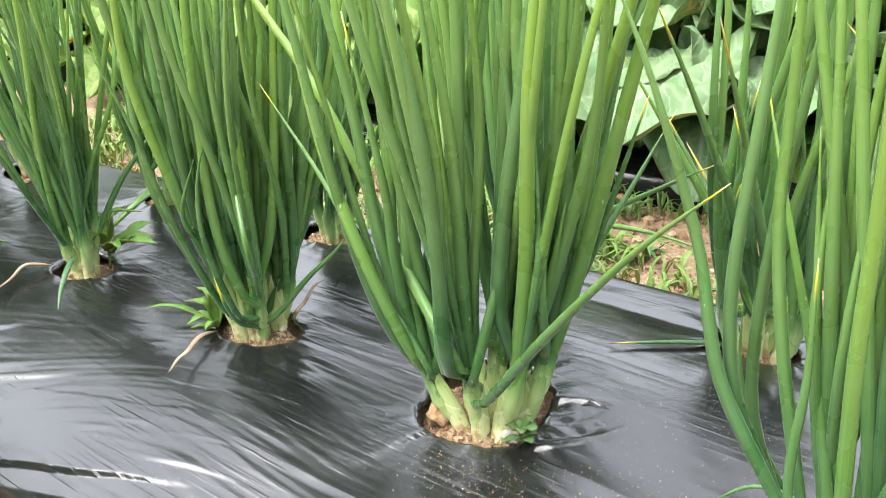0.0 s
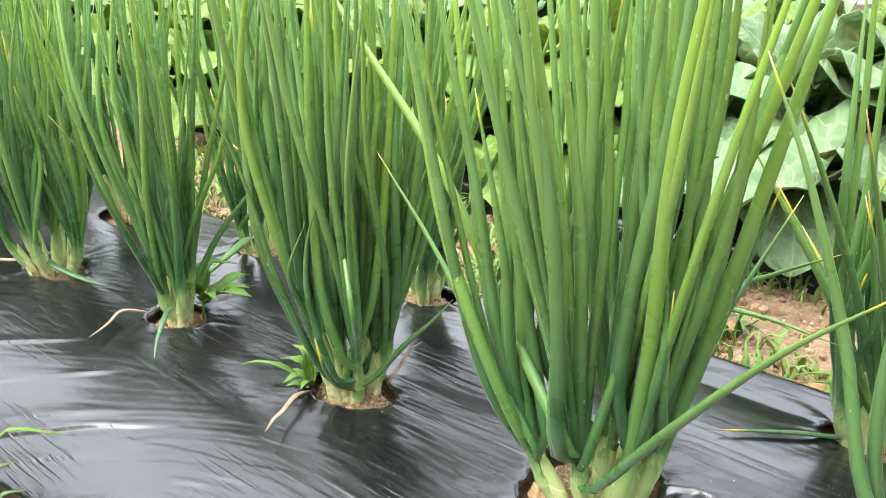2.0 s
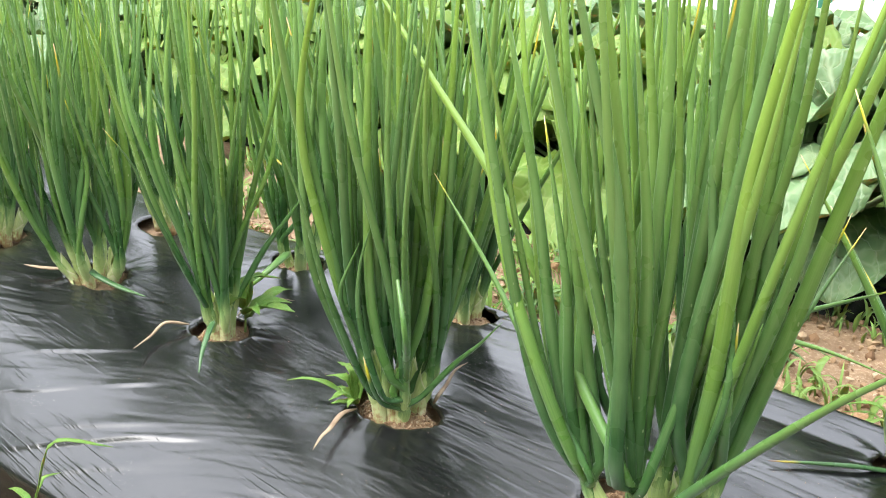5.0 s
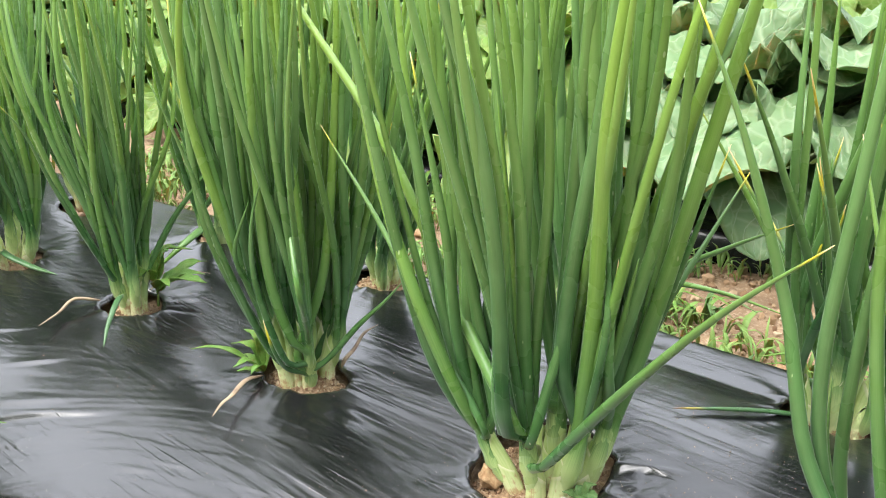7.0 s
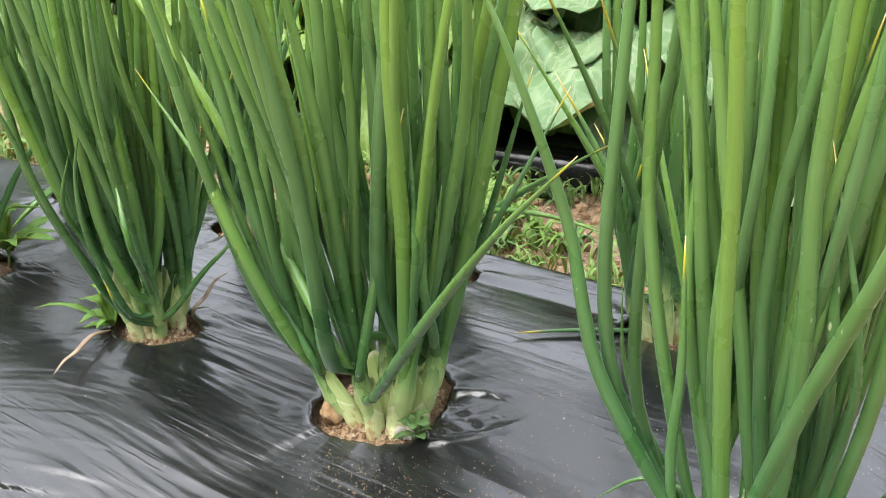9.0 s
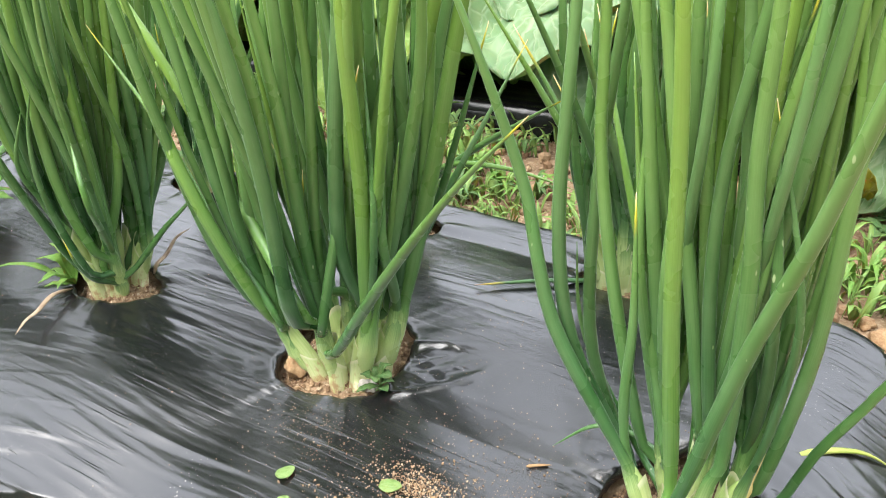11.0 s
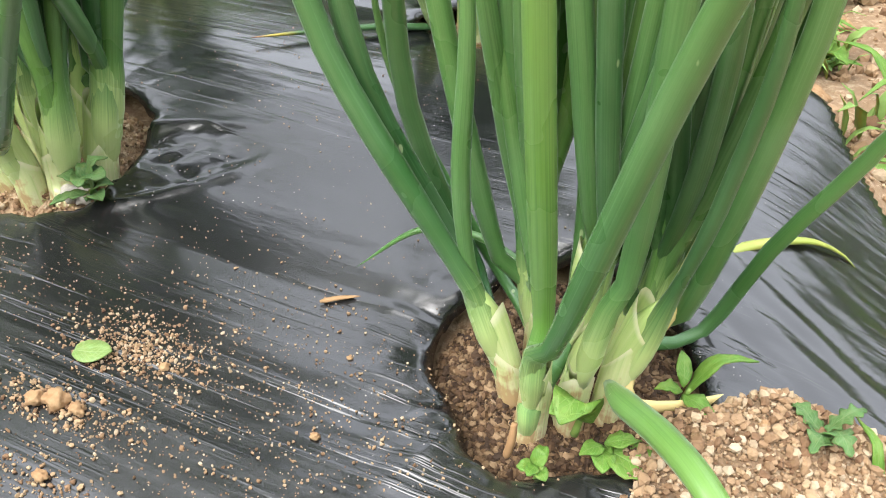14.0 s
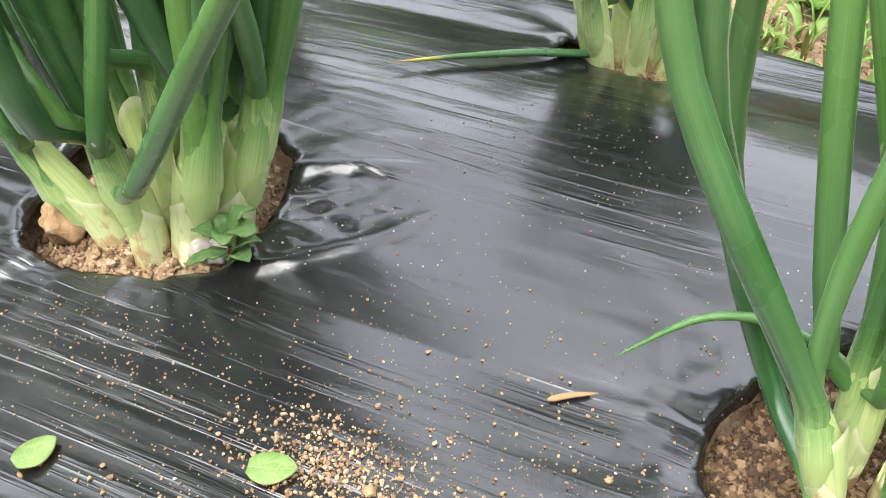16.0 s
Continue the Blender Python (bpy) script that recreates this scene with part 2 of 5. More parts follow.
CREAM = plain_plant("yellowed_leaf", (0.70, 0.58, 0.24), (0.62, 0.46, 0.20), 40.0, 0.6)
WEED = veined("weed_leaf", (0.085, 0.190, 0.024), (0.150, 0.275, 0.045), (0.22, 0.33, 0.09), 0.5, 7.0)
PALE_LEAF = veined("pale_fallen_leaf", (0.15, 0.24, 0.06), (0.22, 0.32, 0.10), (0.30, 0.38, 0.17), 0.5, 7.0)
WEED_DARK = veined("weed_leaf_dark", (0.060, 0.135, 0.036), (0.110, 0.205, 0.060), (0.20, 0.28, 0.12), 0.55, 7.0)
CABBAGE = veined("cabbage_leaf", (0.125, 0.215, 0.090), (0.185, 0.280, 0.130), (0.34, 0.42, 0.25), 0.5, 1.0, 0.3)
CABBAGE_YOUNG = veined("cabbage_leaf_young", (0.140, 0.240, 0.038), (0.205, 0.310, 0.065), (0.34, 0.42, 0.15), 0.5, 1.0, 0.35)
CABBAGE_YELLOW = veined("cabbage_leaf_yellow", (0.40, 0.34, 0.03), (0.32, 0.34, 0.05), (0.50, 0.48, 0.20))
STALK = plain_plant("cabbage_stalk", (0.42, 0.52, 0.26), (0.34, 0.46, 0.22), 30.0)
SOIL = earth("garden_soil", (0.22, 0.135, 0.072), (0.33, 0.22, 0.125), (0.52, 0.40, 0.27))
CRUMB = grains("soil_crumb", (0.16, 0.085, 0.042), (0.27, 0.165, 0.085), (0.36, 0.235, 0.13), (0.43, 0.30, 0.17), (0.52, 0.42, 0.29))
DAMP = grains("damp_soil_crumb", (0.032, 0.016, 0.007), (0.075, 0.038, 0.016), (0.14, 0.078, 0.034), (0.30, 0.20, 0.11))
FILM = black_film("black_mulch_film")
FILM_FAR = black_film("black_mulch_film_far", 0.4)
Nodes(FILM_FAR).p.inputs["Specular IOR Level"].default_value = 0.4
STONE = plain_plant("clod", (0.25, 0.135, 0.058), (0.42, 0.28, 0.15), 260.0, 0.9, 0.006)
PEBBLE = plain_plant("white_pebble", (0.42, 0.38, 0.32), (0.58, 0.54, 0.48), 300.0, 0.7)
YELLOWING = plain_plant("yellowing_leaf", (0.30, 0.36, 0.06), (0.42, 0.42, 0.10), 30.0, 0.5)
TWIG = plain_plant("twig_bark", (0.34, 0.20, 0.09), (0.20, 0.11, 0.05), 90.0, 0.8)
SHEET = plain_plant("white_plastic_sheet", (0.64, 0.66, 0.67), (0.54, 0.57, 0.60), 4.0, 0.45, 0.01)
NET = plain_plant("green_net", (0.02, 0.13, 0.075), (0.03, 0.17, 0.10), 10.0, 0.6)
RUBBLE = plain_plant("rubble_stone", (0.50, 0.45, 0.39), (0.66, 0.63, 0.58), 12.0, 0.9, 0.01)


# ---- mesh helpers ----
def mesh_object(name, verts, faces, mat, parent=None, label="", smooth=True, floats=None):
    me = bpy.data.meshes.new(name)
    me.from_pydata([tuple(v) for v in verts], [], faces)
    if smooth:
        me.polygons.foreach_set("use_smooth", [True] * len(me.polygons))
    for key, values in (floats or {}).items():
        me.attributes.new(key, "FLOAT", "POINT").data.foreach_set("value", values)
    me.materials.append(mat)
    ob = new(name, me)
    ob.parent = parent
    if label:
        ob["label"] = label
    return ob


def thing(name, label, category, at=(0, 0, 0), group="", kind=""):
    ob = new(name)
    ob.location = at
    ob.empty_display_size = 0.02
    return tagged(ob, label, category, group, kind)


def curve(points, n, ease_in=1.0):
    """n places on a smooth line through the points (Catmull-Rom); ease_in above 1 sets them closer at the start."""
    p = [Vector(q) for q in points]
    if len(p) == 2:
        return [p[0].lerp(p[1], i / (n - 1)) for i in range(n)]
    p = [p[0] * 2 - p[1], *p, p[-1] * 2 - p[-2]]
    lengths = [0.0]
    for a, b in zip(p[1:-2], p[2:-1]):
        lengths.append(lengths[-1] + (b - a).length)
    out, k = [], 0
    for i in range(n):
        s = lengths[-1] * (i / (n - 1)) ** ease_in
        while k < len(lengths) - 2 and s > lengths[k + 1]:
            k += 1
        t = (s - lengths[k]) / max(1e-9, lengths[k + 1] - lengths[k])
        a, b, c, d = p[k:k + 4]
        out.append(0.5 * (2 * b + (c - a) * t + (2 * a - 5 * b + 4 * c - d) * t * t + (3 * b - a - 3 * c + d) * t ** 3))
    return out


def tube(line, radius, sides=10, flat=1.0, start=0.0):
    """A closed round tube along the line; radius(s) for s from 0 to 1. Gives verts, faces and the distances along it."""
    n = len(line)
    verts, faces, low = [], [], []
    length, run = sum((b - a).length for a, b in zip(line, line[1:])), 0.0
    side = Vector((1, 0.3, 0)) if abs((line[-1] - line[0]).normalized().x) < 0.8 else Vector((0, 1, 0))
    for i, p in enumerate(line):
        along = (line[min(i + 1, n - 1)] - line[max(i - 1, 0)]).normalized()
        if i:
            run += (p - line[i - 1]).length
        side = (side - along * side.dot(along)).normalized()
        other = along.cross(side)
        r = radius(run / length)
        for j in range(sides):
            a = start + math.tau * j / sides
            verts.append(p + side * (math.cos(a) * r) + other * (math.sin(a) * r * flat))
            low.append(run)
    for i in range(n - 1):
        for j in range(sides):
            k = (j + 1) % sides
            faces.append((i * sides + j, i * sides + k, (i + 1) * sides + k, (i + 1) * sides + j))
    faces.append(tuple(reversed(range(sides))))
    faces.append(tuple(range((n - 1) * sides, n * sides)))
    return verts, faces, low, length


def leaf_radius(r, stem_r, joint):
    """Radius of a leaf by the distance along it: its sheath wraps the stem, narrows above the joint, then swells and tapers to the tip."""
    def f(d, length):
        s = min(1.0, max(0.0, (d - joint) / max(0.01, length - joint)))
        body = 1.24 * r * (1 - 0.94 * s ** 2.1) * (0.70 + 0.30 * ease(0.0, 0.045, d - joint))
        wrap = stem_r * (0.5 + 0.5 * ease(0.0, 0.014, d))
        return wrap + (body - wrap) * ease(-0.012, 0.020, d - joint)
    return f


def onion_leaf_part(parent, line, r, kind, rng, joint, stem_r):
    """A leaf with the sheath from which it grows; joint is the distance at which it leaves the stem."""
    total, size = length_of(line), leaf_radius(r, stem_r, joint)
    verts, faces, low, length = tube(line, lambda s: size(s * total, total), 10, rng.uniform(0.76, 0.92), rng.uniform(0, 6))
    base = parent.matrix_world.translation if parent.parent else parent.location
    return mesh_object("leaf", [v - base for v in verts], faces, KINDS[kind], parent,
                       {"yellow": "green hollow leaf with a yellow tip", "dry": "green hollow leaf with a withered tip"}.get(kind, ""),
                       floats={"low": [x - joint + 0.068 for x in low], "high": [length - x for x in low],
                               "across": [abs((i % 10) / 5 - 1) for i in range(len(low))]})


def length_of(line):
    return sum((b - a).length for a, b in zip(line, line[1:]))


class Clump:
    """An onion clump: shoots with pale sheaths that stand in a hole, each with a fan of hollow leaves."""

    def __init__(self, x, y, seed, shoots, foot, label, z=-0.008, thick=(0.0046, 0.0064), slim=1.0):
        self.slim = slim
        self.rng = random.Random(seed)
        self.c = Vector((x, y, z))
        self.ob = thing("green_onion_clump", label, "green onion", self.c, "green onions on the mulched bed")
        self.shoots = []
        if isinstance(shoots, int):
            places = []
            for i in range(shoots):
                a = 2.4 * i + self.rng.uniform(-0.3, 0.3)
                d = 0.82 * foot * math.sqrt((i + 0.4) / shoots)
                out = Vector((math.cos(a), math.sin(a), 0))
                base = self.c + out * d
                top = base + out * (0.004 + 0.85 * d) + Vector((0, 0, self.rng.uniform(0.040, 0.070)))
                places.append((base, top))
        else:
            places = [(Vector((p[0], p[1], z)), Vector(p[2:5])) for p in shoots]
        for base, top in places:
            out = Vector((top.x - self.c.x, top.y - self.c.y, 0))
            out = out.normalized() if out.length > 1e-4 else Vector((1, 0, 0))
            a = math.atan2(out.y, out.x)
            base = base - Vector((0, 0, 0.004))
            mid = base.lerp(top, 0.5) - out * 0.003
            r = self.rng.uniform(*thick)
            line = curve([base, mid, base.lerp(top, 0.90)], 12)
            ring = self.rng.uniform(0.35, 0.6)

            def girth(s, r=r, ring=ring):
                """Swollen at the foot, with the lips of two sheaths that wrap one another."""
                lip = 1.0 if s < ring else 0.96
                lip *= 1.0 if s < ring + 0.28 else 0.95
                return r * (1.16 - 0.22 * s) * lip * (1 - 0.90 * s ** 6) * (1 + 0.10 * math.exp(-(s / 0.08) ** 2))

            v, f, low, length = tube(line, girth, 12, 0.92, a)
            stem = mesh_object("stem", [p - self.c for p in v], f, STEM, self.ob, "pale green sheathed stem",
                               floats={"low": low, "high": [0.3 for x in low], "across": [abs((q % 12) / 6 - 1) for q in range(len(low))]})
            for lo, hi, wide, turn in ((0.0, ring, 1.17, a), (ring * 0.55, ring + 0.28, 1.05, a + 2.6 + self.rng.uniform(-0.5, 0.5))):
                self.sheath(stem, line, lo, hi, r * wide, turn, self.rng.uniform(0.006, 0.011))
            self.shoots.append((base, top, out, a, r))

    def sheath(self, stem, line, lo, hi, r, turn, slant):
        """One sheath wrapped round the stem; its mouth is cut aslant, highest where its leaf leaves it."""
        n = len(line) - 1
        own = [line[int(n * lo)].lerp(line[int(n * hi)], q / 7) + (line[int(n * (lo + (hi - lo) * q / 7))] - line[int(n * lo)].lerp(line[int(n * hi)], q / 7)) for q in range(8)]
        v, f, low, length = tube(own, lambda s: r * (1.0 - 0.10 * s) * (1 + 0.05 * s ** 8), 14, 0.92, 0.0)
        way = (own[-1] - own[0]).normalized()
        for q in range(5 * 14, 8 * 14):
            j = (q // 14 - 4) / 3
            v[q] = v[q] + way * (slant * j * (math.cos(math.tau * (q % 14) / 14 + 0.29 - turn) + 0.3))
        mesh_object("sheath", [p - self.c for p in v], f[:-1], STEM, stem, "papery pale sheath",
                    floats={"low": [x + lo * 0.06 for x in low], "high": [(7 - q // 14) / 7 * length for q in range(len(v))], "across": [abs((q % 14) / 7 - 1) for q in range(len(v))]})

    def grow(self, r, kind, *points):
        """A leaf through given places; it comes out of the nearest shoot."""
        p = [Vector(q) for q in points]
        base, top, out, a, stem_r = min(self.shoots, key=lambda q: (q[1] - p[0]).length)
        k = 0.92 if p[0].z > top.z + 0.012 else min(0.88, max(0.3, (p[0].z - base.z - 0.010) / (top.z - base.z)))
        foot, joint = base.lerp(top, max(0.05, k - 0.5)), base.lerp(top, k)
        line = [foot, joint, *([joint.lerp(p[0], 0.3)] if k > 0.9 else []), *p]
        onion_leaf_part(self.ob, curve(line, 28, 1.3), r * self.slim, kind, self.rng, (joint - foot).length, stem_r * self.rng.uniform(0.80, 0.98))
        return self

    def fill(self, count, lean, height, r=0.0055, bias=(0, 0), keep=None, first=0):
        """More leaves, fanning out: lean is the tilt in degrees of the outermost; first skips the shoots before it."""
        rng, shoots = self.rng, self.shoots[first:]
        for i in range(count):
            base, top, out, a, stem_r = shoots[i % len(shoots)]
            u = rng.random() ** 0.75
            az = a + rng.gauss(0, 0.8)
            if i % 3 == 2:
                az, u = rng.uniform(0, math.tau), 0.6 * u
            tilt = radians(lean * u * rng.uniform(0.75, 1.1))
            way = Vector((math.cos(az) * math.sin(tilt) + bias[0], math.sin(az) * math.sin(tilt) + bias[1], math.cos(tilt))).normalized()
            tall = height * rng.uniform(0.66, 1.08)
            short = rng.random() < 0.18
            if short:
                tall *= rng.uniform(0.35, 0.6)
            share = rng.uniform(0.66, 0.95)
            foot = base.lerp(top, share - 0.5)
            start = base.lerp(top, share) + Vector((rng.uniform(-1, 1), rng.uniform(-1, 1), 0)) * 0.002
            bow = Vector((way.x, way.y, 0)) * rng.uniform(0.0, 0.10) * tall
            side = Vector((-math.sin(az), math.cos(az), 0)) * rng.gauss(0, 0.017)
            stem_way = (top - base).normalized()
            p1 = start + way.lerp(stem_way, 0.30).normalized() * (tall * 0.25) + bow * 0.55 + side * 0.5
            p2 = start + way * (tall * 0.58) + bow * 0.8 + side
            p3 = start + way * tall + side * rng.uniform(-0.5, 1.2)
            if keep and not keep(p2, p3):
                continue
            kind = "green" if rng.random() < (0.4 if short else 0.80) else rng.choice(["yellow", "yellow", "dry"])
            onion_leaf_part(self.ob, curve([foot, start, p1, p2, p3], 22, 1.3), r * rng.uniform(0.62, 1.18) * (0.8 if short else 1), kind, rng, (start - foot).length, stem_r * rng.uniform(0.72, 0.95))
        return self


def blade(line, width, nu=5, cup=0.15, wave=0.0, thick=0.0006, seed=0.0, up=(0, 0, 1)):
    """A leaf blade along the line, with two skins: verts, faces, u and v. cup lifts its edges; wave ruffles them."""
    n, verts, us, vs = len(line), [], [], []
    normals = []
    for i, p in enumerate(line):
        along = (line[min(i + 1, n - 1)] - line[max(i - 1, 0)]).normalized()
        side = along.cross(Vector(up))
        side = side.normalized() if side.length > 1e-4 else Vector((1, 0, 0))
        normal = side.cross(along)
        s = i / (n - 1)
        w = width(s)
        for j in range(nu):
            u = -1 + 2 * j / (nu - 1)
            ruffle = wave * w * (abs(u) ** 1.6 * noise.noise((s * 6 + seed, u * 1.8, seed * 3.1)) + 0.25 * noise.noise((s * 11, u * 5 + seed, 2.0)))
            verts.append(p + side * (u * w) + normal * (cup * w * u * u + ruffle))
            normals.append(normal)
            us.append(u), vs.append(s)
    m = len(verts)
    verts += [v - q * thick for v, q in zip(verts, normals)]
    faces = []
    for i in range(n - 1):
        for j in range(nu - 1):
            a, b, c, d = i * nu + j, i * nu + j + 1, (i + 1) * nu + j + 1, (i + 1) * nu + j
            faces += [(a, b, c, d), (m + d, m + c, m + b, m + a)]
        a, d = i * nu, (i + 1) * nu
        faces += [(a, d, m + d, m + a), (d + nu - 1, a + nu - 1, m + a + nu - 1, m + d + nu - 1)]
    for j in range(nu - 1):
        a = (n - 1) * nu + j
        faces += [(j + 1, j, m + j, m + j + 1), (a, a + 1, m + a + 1, m + a)]
    return verts, faces, us * 2, vs * 2


def leaf_part(name, parent, points, width, mat, at=(0, 0, 0), n=9, nu=5, label="", **more):
    v, f, u, s = blade(curve(points, n), width, nu, **more)
    at = Vector(at)
    return mesh_object(name, [p - at for p in v], f, mat, parent, label, floats={"u": u, "v": s})


def pointed(w, peak=0.35, tip=0.03):
    """A lance-shaped width."""
    def f(s):
        return max(tip * w, w * (s / peak) ** 0.7 if s < peak else w * (1 - ((s - peak) / (1 - peak)) ** 1.8))
    return f


def lobed(w):
    """A blade cut into teeth."""
    return lambda s: w * max(0.08, math.sin(math.pi * min(1.0, 0.05 + 0.95 * s)) ** 0.7) * (0.72 + 0.28 * math.cos(s * 26))


def rounded(w):
    return lambda s: w * max(0.06, math.sin(math.pi * min(1.0, 0.06 + 0.94 * s) ** 0.9) ** 0.62)


# ---- the bed: soil, and the black film with its planting holes ----
# centre x, y and the two radii of each hole
HOLES = [
    (-0.003, 0.022, 0.043, 0.038), (-0.226, 0.014, 0.040, 0.027), (-0.448, -0.004, 0.030, 0.024), (-0.660, -0.020, 0.042, 0.027),
    (0.226, 0.005, 0.040, 0.042), (0.110, 0.199, 0.033, 0.025), (-0.090, 0.198, 0.034, 0.026), (-0.300, 0.177, 0.034, 0.026),
    (-0.515, 0.143, 0.034, 0.026), (-0.880, -0.045, 0.045, 0.035), (-0.735, 0.115, 0.045, 0.035), (-1.10, -0.06, 0.045, 0.035), (-0.95, 0.10, 0.045, 0.035),
]


def ease(a, b, x):
    t = min(1.0, max(0.0, (x - a) / (b - a)))
    return t * t * (3 - 2 * t)


def back_edge(x):
    return 0.245 - 0.045 * ease(-0.10, -0.32, x) - 0.05 * ease(-0.35, -1.0, x) - 0.03 * ease(0.1, 0.3, x)


def front_edge(x):
    return -0.175 + 0.10 * max(-0.40, min(0.0, x + 0.15)) - 0.03 * ease(-0.5, -1.2, x)


def bed_shape(x, y):
    """Height of the bed's top, falling away at its edges and its end."""
    z = -0.085 * ease(0.0, 0.075, y - back_edge(x)) - 0.05 * ease(-0.003, 0.016, front_edge(x) - y) - 0.04 * ease(0.016, 0.07, front_edge(x) - y)
    z -= 0.040 * ease(0.250, 0.350, x) * (0.35 + 0.65 * ease(0.0, 0.15, y))
    z -= 0.5 * ease(-0.02, 0.08, x) * max(0.0, -0.01 - y) ** 2
    z -= 1.7 * ease(0.10, -0.06, x) * max(0.0, -0.012 - y) ** 2
    if 0.0 < y < 0.2:
        z += (0.008 + 0.008 * ease(-0.16, -0.06, x)) * ease(0.27, 0.20, x) * math.sin(math.pi * y / 0.2)
    return z + 0.004 * noise.noise((x * 7, y * 8, 3.3))


def hole_angle(h, x, y):
    a = math.atan2((y - h[1]) / h[3], (x - h[0]) / h[2])
    d = math.hypot((x - h[0]) / h[2], (y - h[1]) / h[3])
    return a, d / (1 + 0.17 * noise.noise((math.cos(a) * 1.4 + h[0] * 50, math.sin(a) * 1.4, 0.5)) + 0.05 * noise.noise((math.cos(a) * 4 + h[0] * 70, math.sin(a) * 4, 3.5)))


# folds that rise slowly towards the path and then drop: two ends, height and width of the drop
FOLDS = [((-0.38, -0.203), (-0.12, -0.122), 0.0060, 0.0026), ((-0.30, -0.192), (-0.03, -0.128), 0.0052, 0.0024), ((-0.20, -0.128), (-0.10, -0.108), 0.0022, 0.0016), ((-0.17, -0.150), (-0.02, -0.140), 0.0030, 0.0018),
         ((-0.52, -0.212), (-0.295, -0.095), 0.0046, 0.0026), ((-0.49, -0.180), (-0.34, -0.104), 0.0026, 0.0016), ((-0.44, -0.200), (-0.315, -0.136), 0.0022, 0.0012),
         ((-0.275, -0.142), (-0.215, -0.116), 0.0013, 0.0012), ((-0.255, -0.120), (-0.195, -0.102), 0.0012, 0.0012), ((-0.47, -0.122), (-0.40, -0.083), 0.0020, 0.0020),
         ((-0.62, -0.150), (-0.47, -0.070), 0.0026, 0.0022), ((-0.60, -0.190), (-0.46, -0.120), 0.0030, 0.0022),
         ((-0.20, -0.104), (-0.10, -0.086), 0.0010, 0.0012), ((-0.26, -0.074), (-0.12, -0.050), 0.0009, 0.0012), ((-0.20, -0.052), (-0.09, -0.038), 0.0010, 0.0011),
         ((-0.19, -0.040), (-0.10, -0.026), 0.0009, 0.0011), ((-0.38, -0.052), (-0.28, -0.026), 0.0010, 0.0012), ((-0.39, -0.036), (-0.30, -0.010), 0.0010, 0.0011),
         ((0.045, -0.063), (0.140, -0.070), 0.0005, 0.0009), ((0.040, -0.087), (0.150, -0.094), 0.0006, 0.0009), ((0.060, 0.115), (0.150, 0.088), 0.0010, 0.0009), ((0.015, 0.067), (0.135, 0.066), 0.0016, 0.0009)]


def folds(x, y):
    z = 0.0
    for (x0, y0), (x1, y1), deep, half in FOLDS:
        if x0 < x < x1:
            u = (x - x0) / (x1 - x0)
            d = y - y0 - (y1 - y0) * u + 0.003 * noise.noise((x * 22, x0 * 30, 0.5))
            if -0.01 < d < 0.06:
                z += (0.6 if deep > 0.0015 else 0.35) * deep * math.sin(math.pi * u) ** 1.3 * (math.exp(-d / (4.0 * deep)) if d > 0 else ease(-half, 0.0, d))
    return z


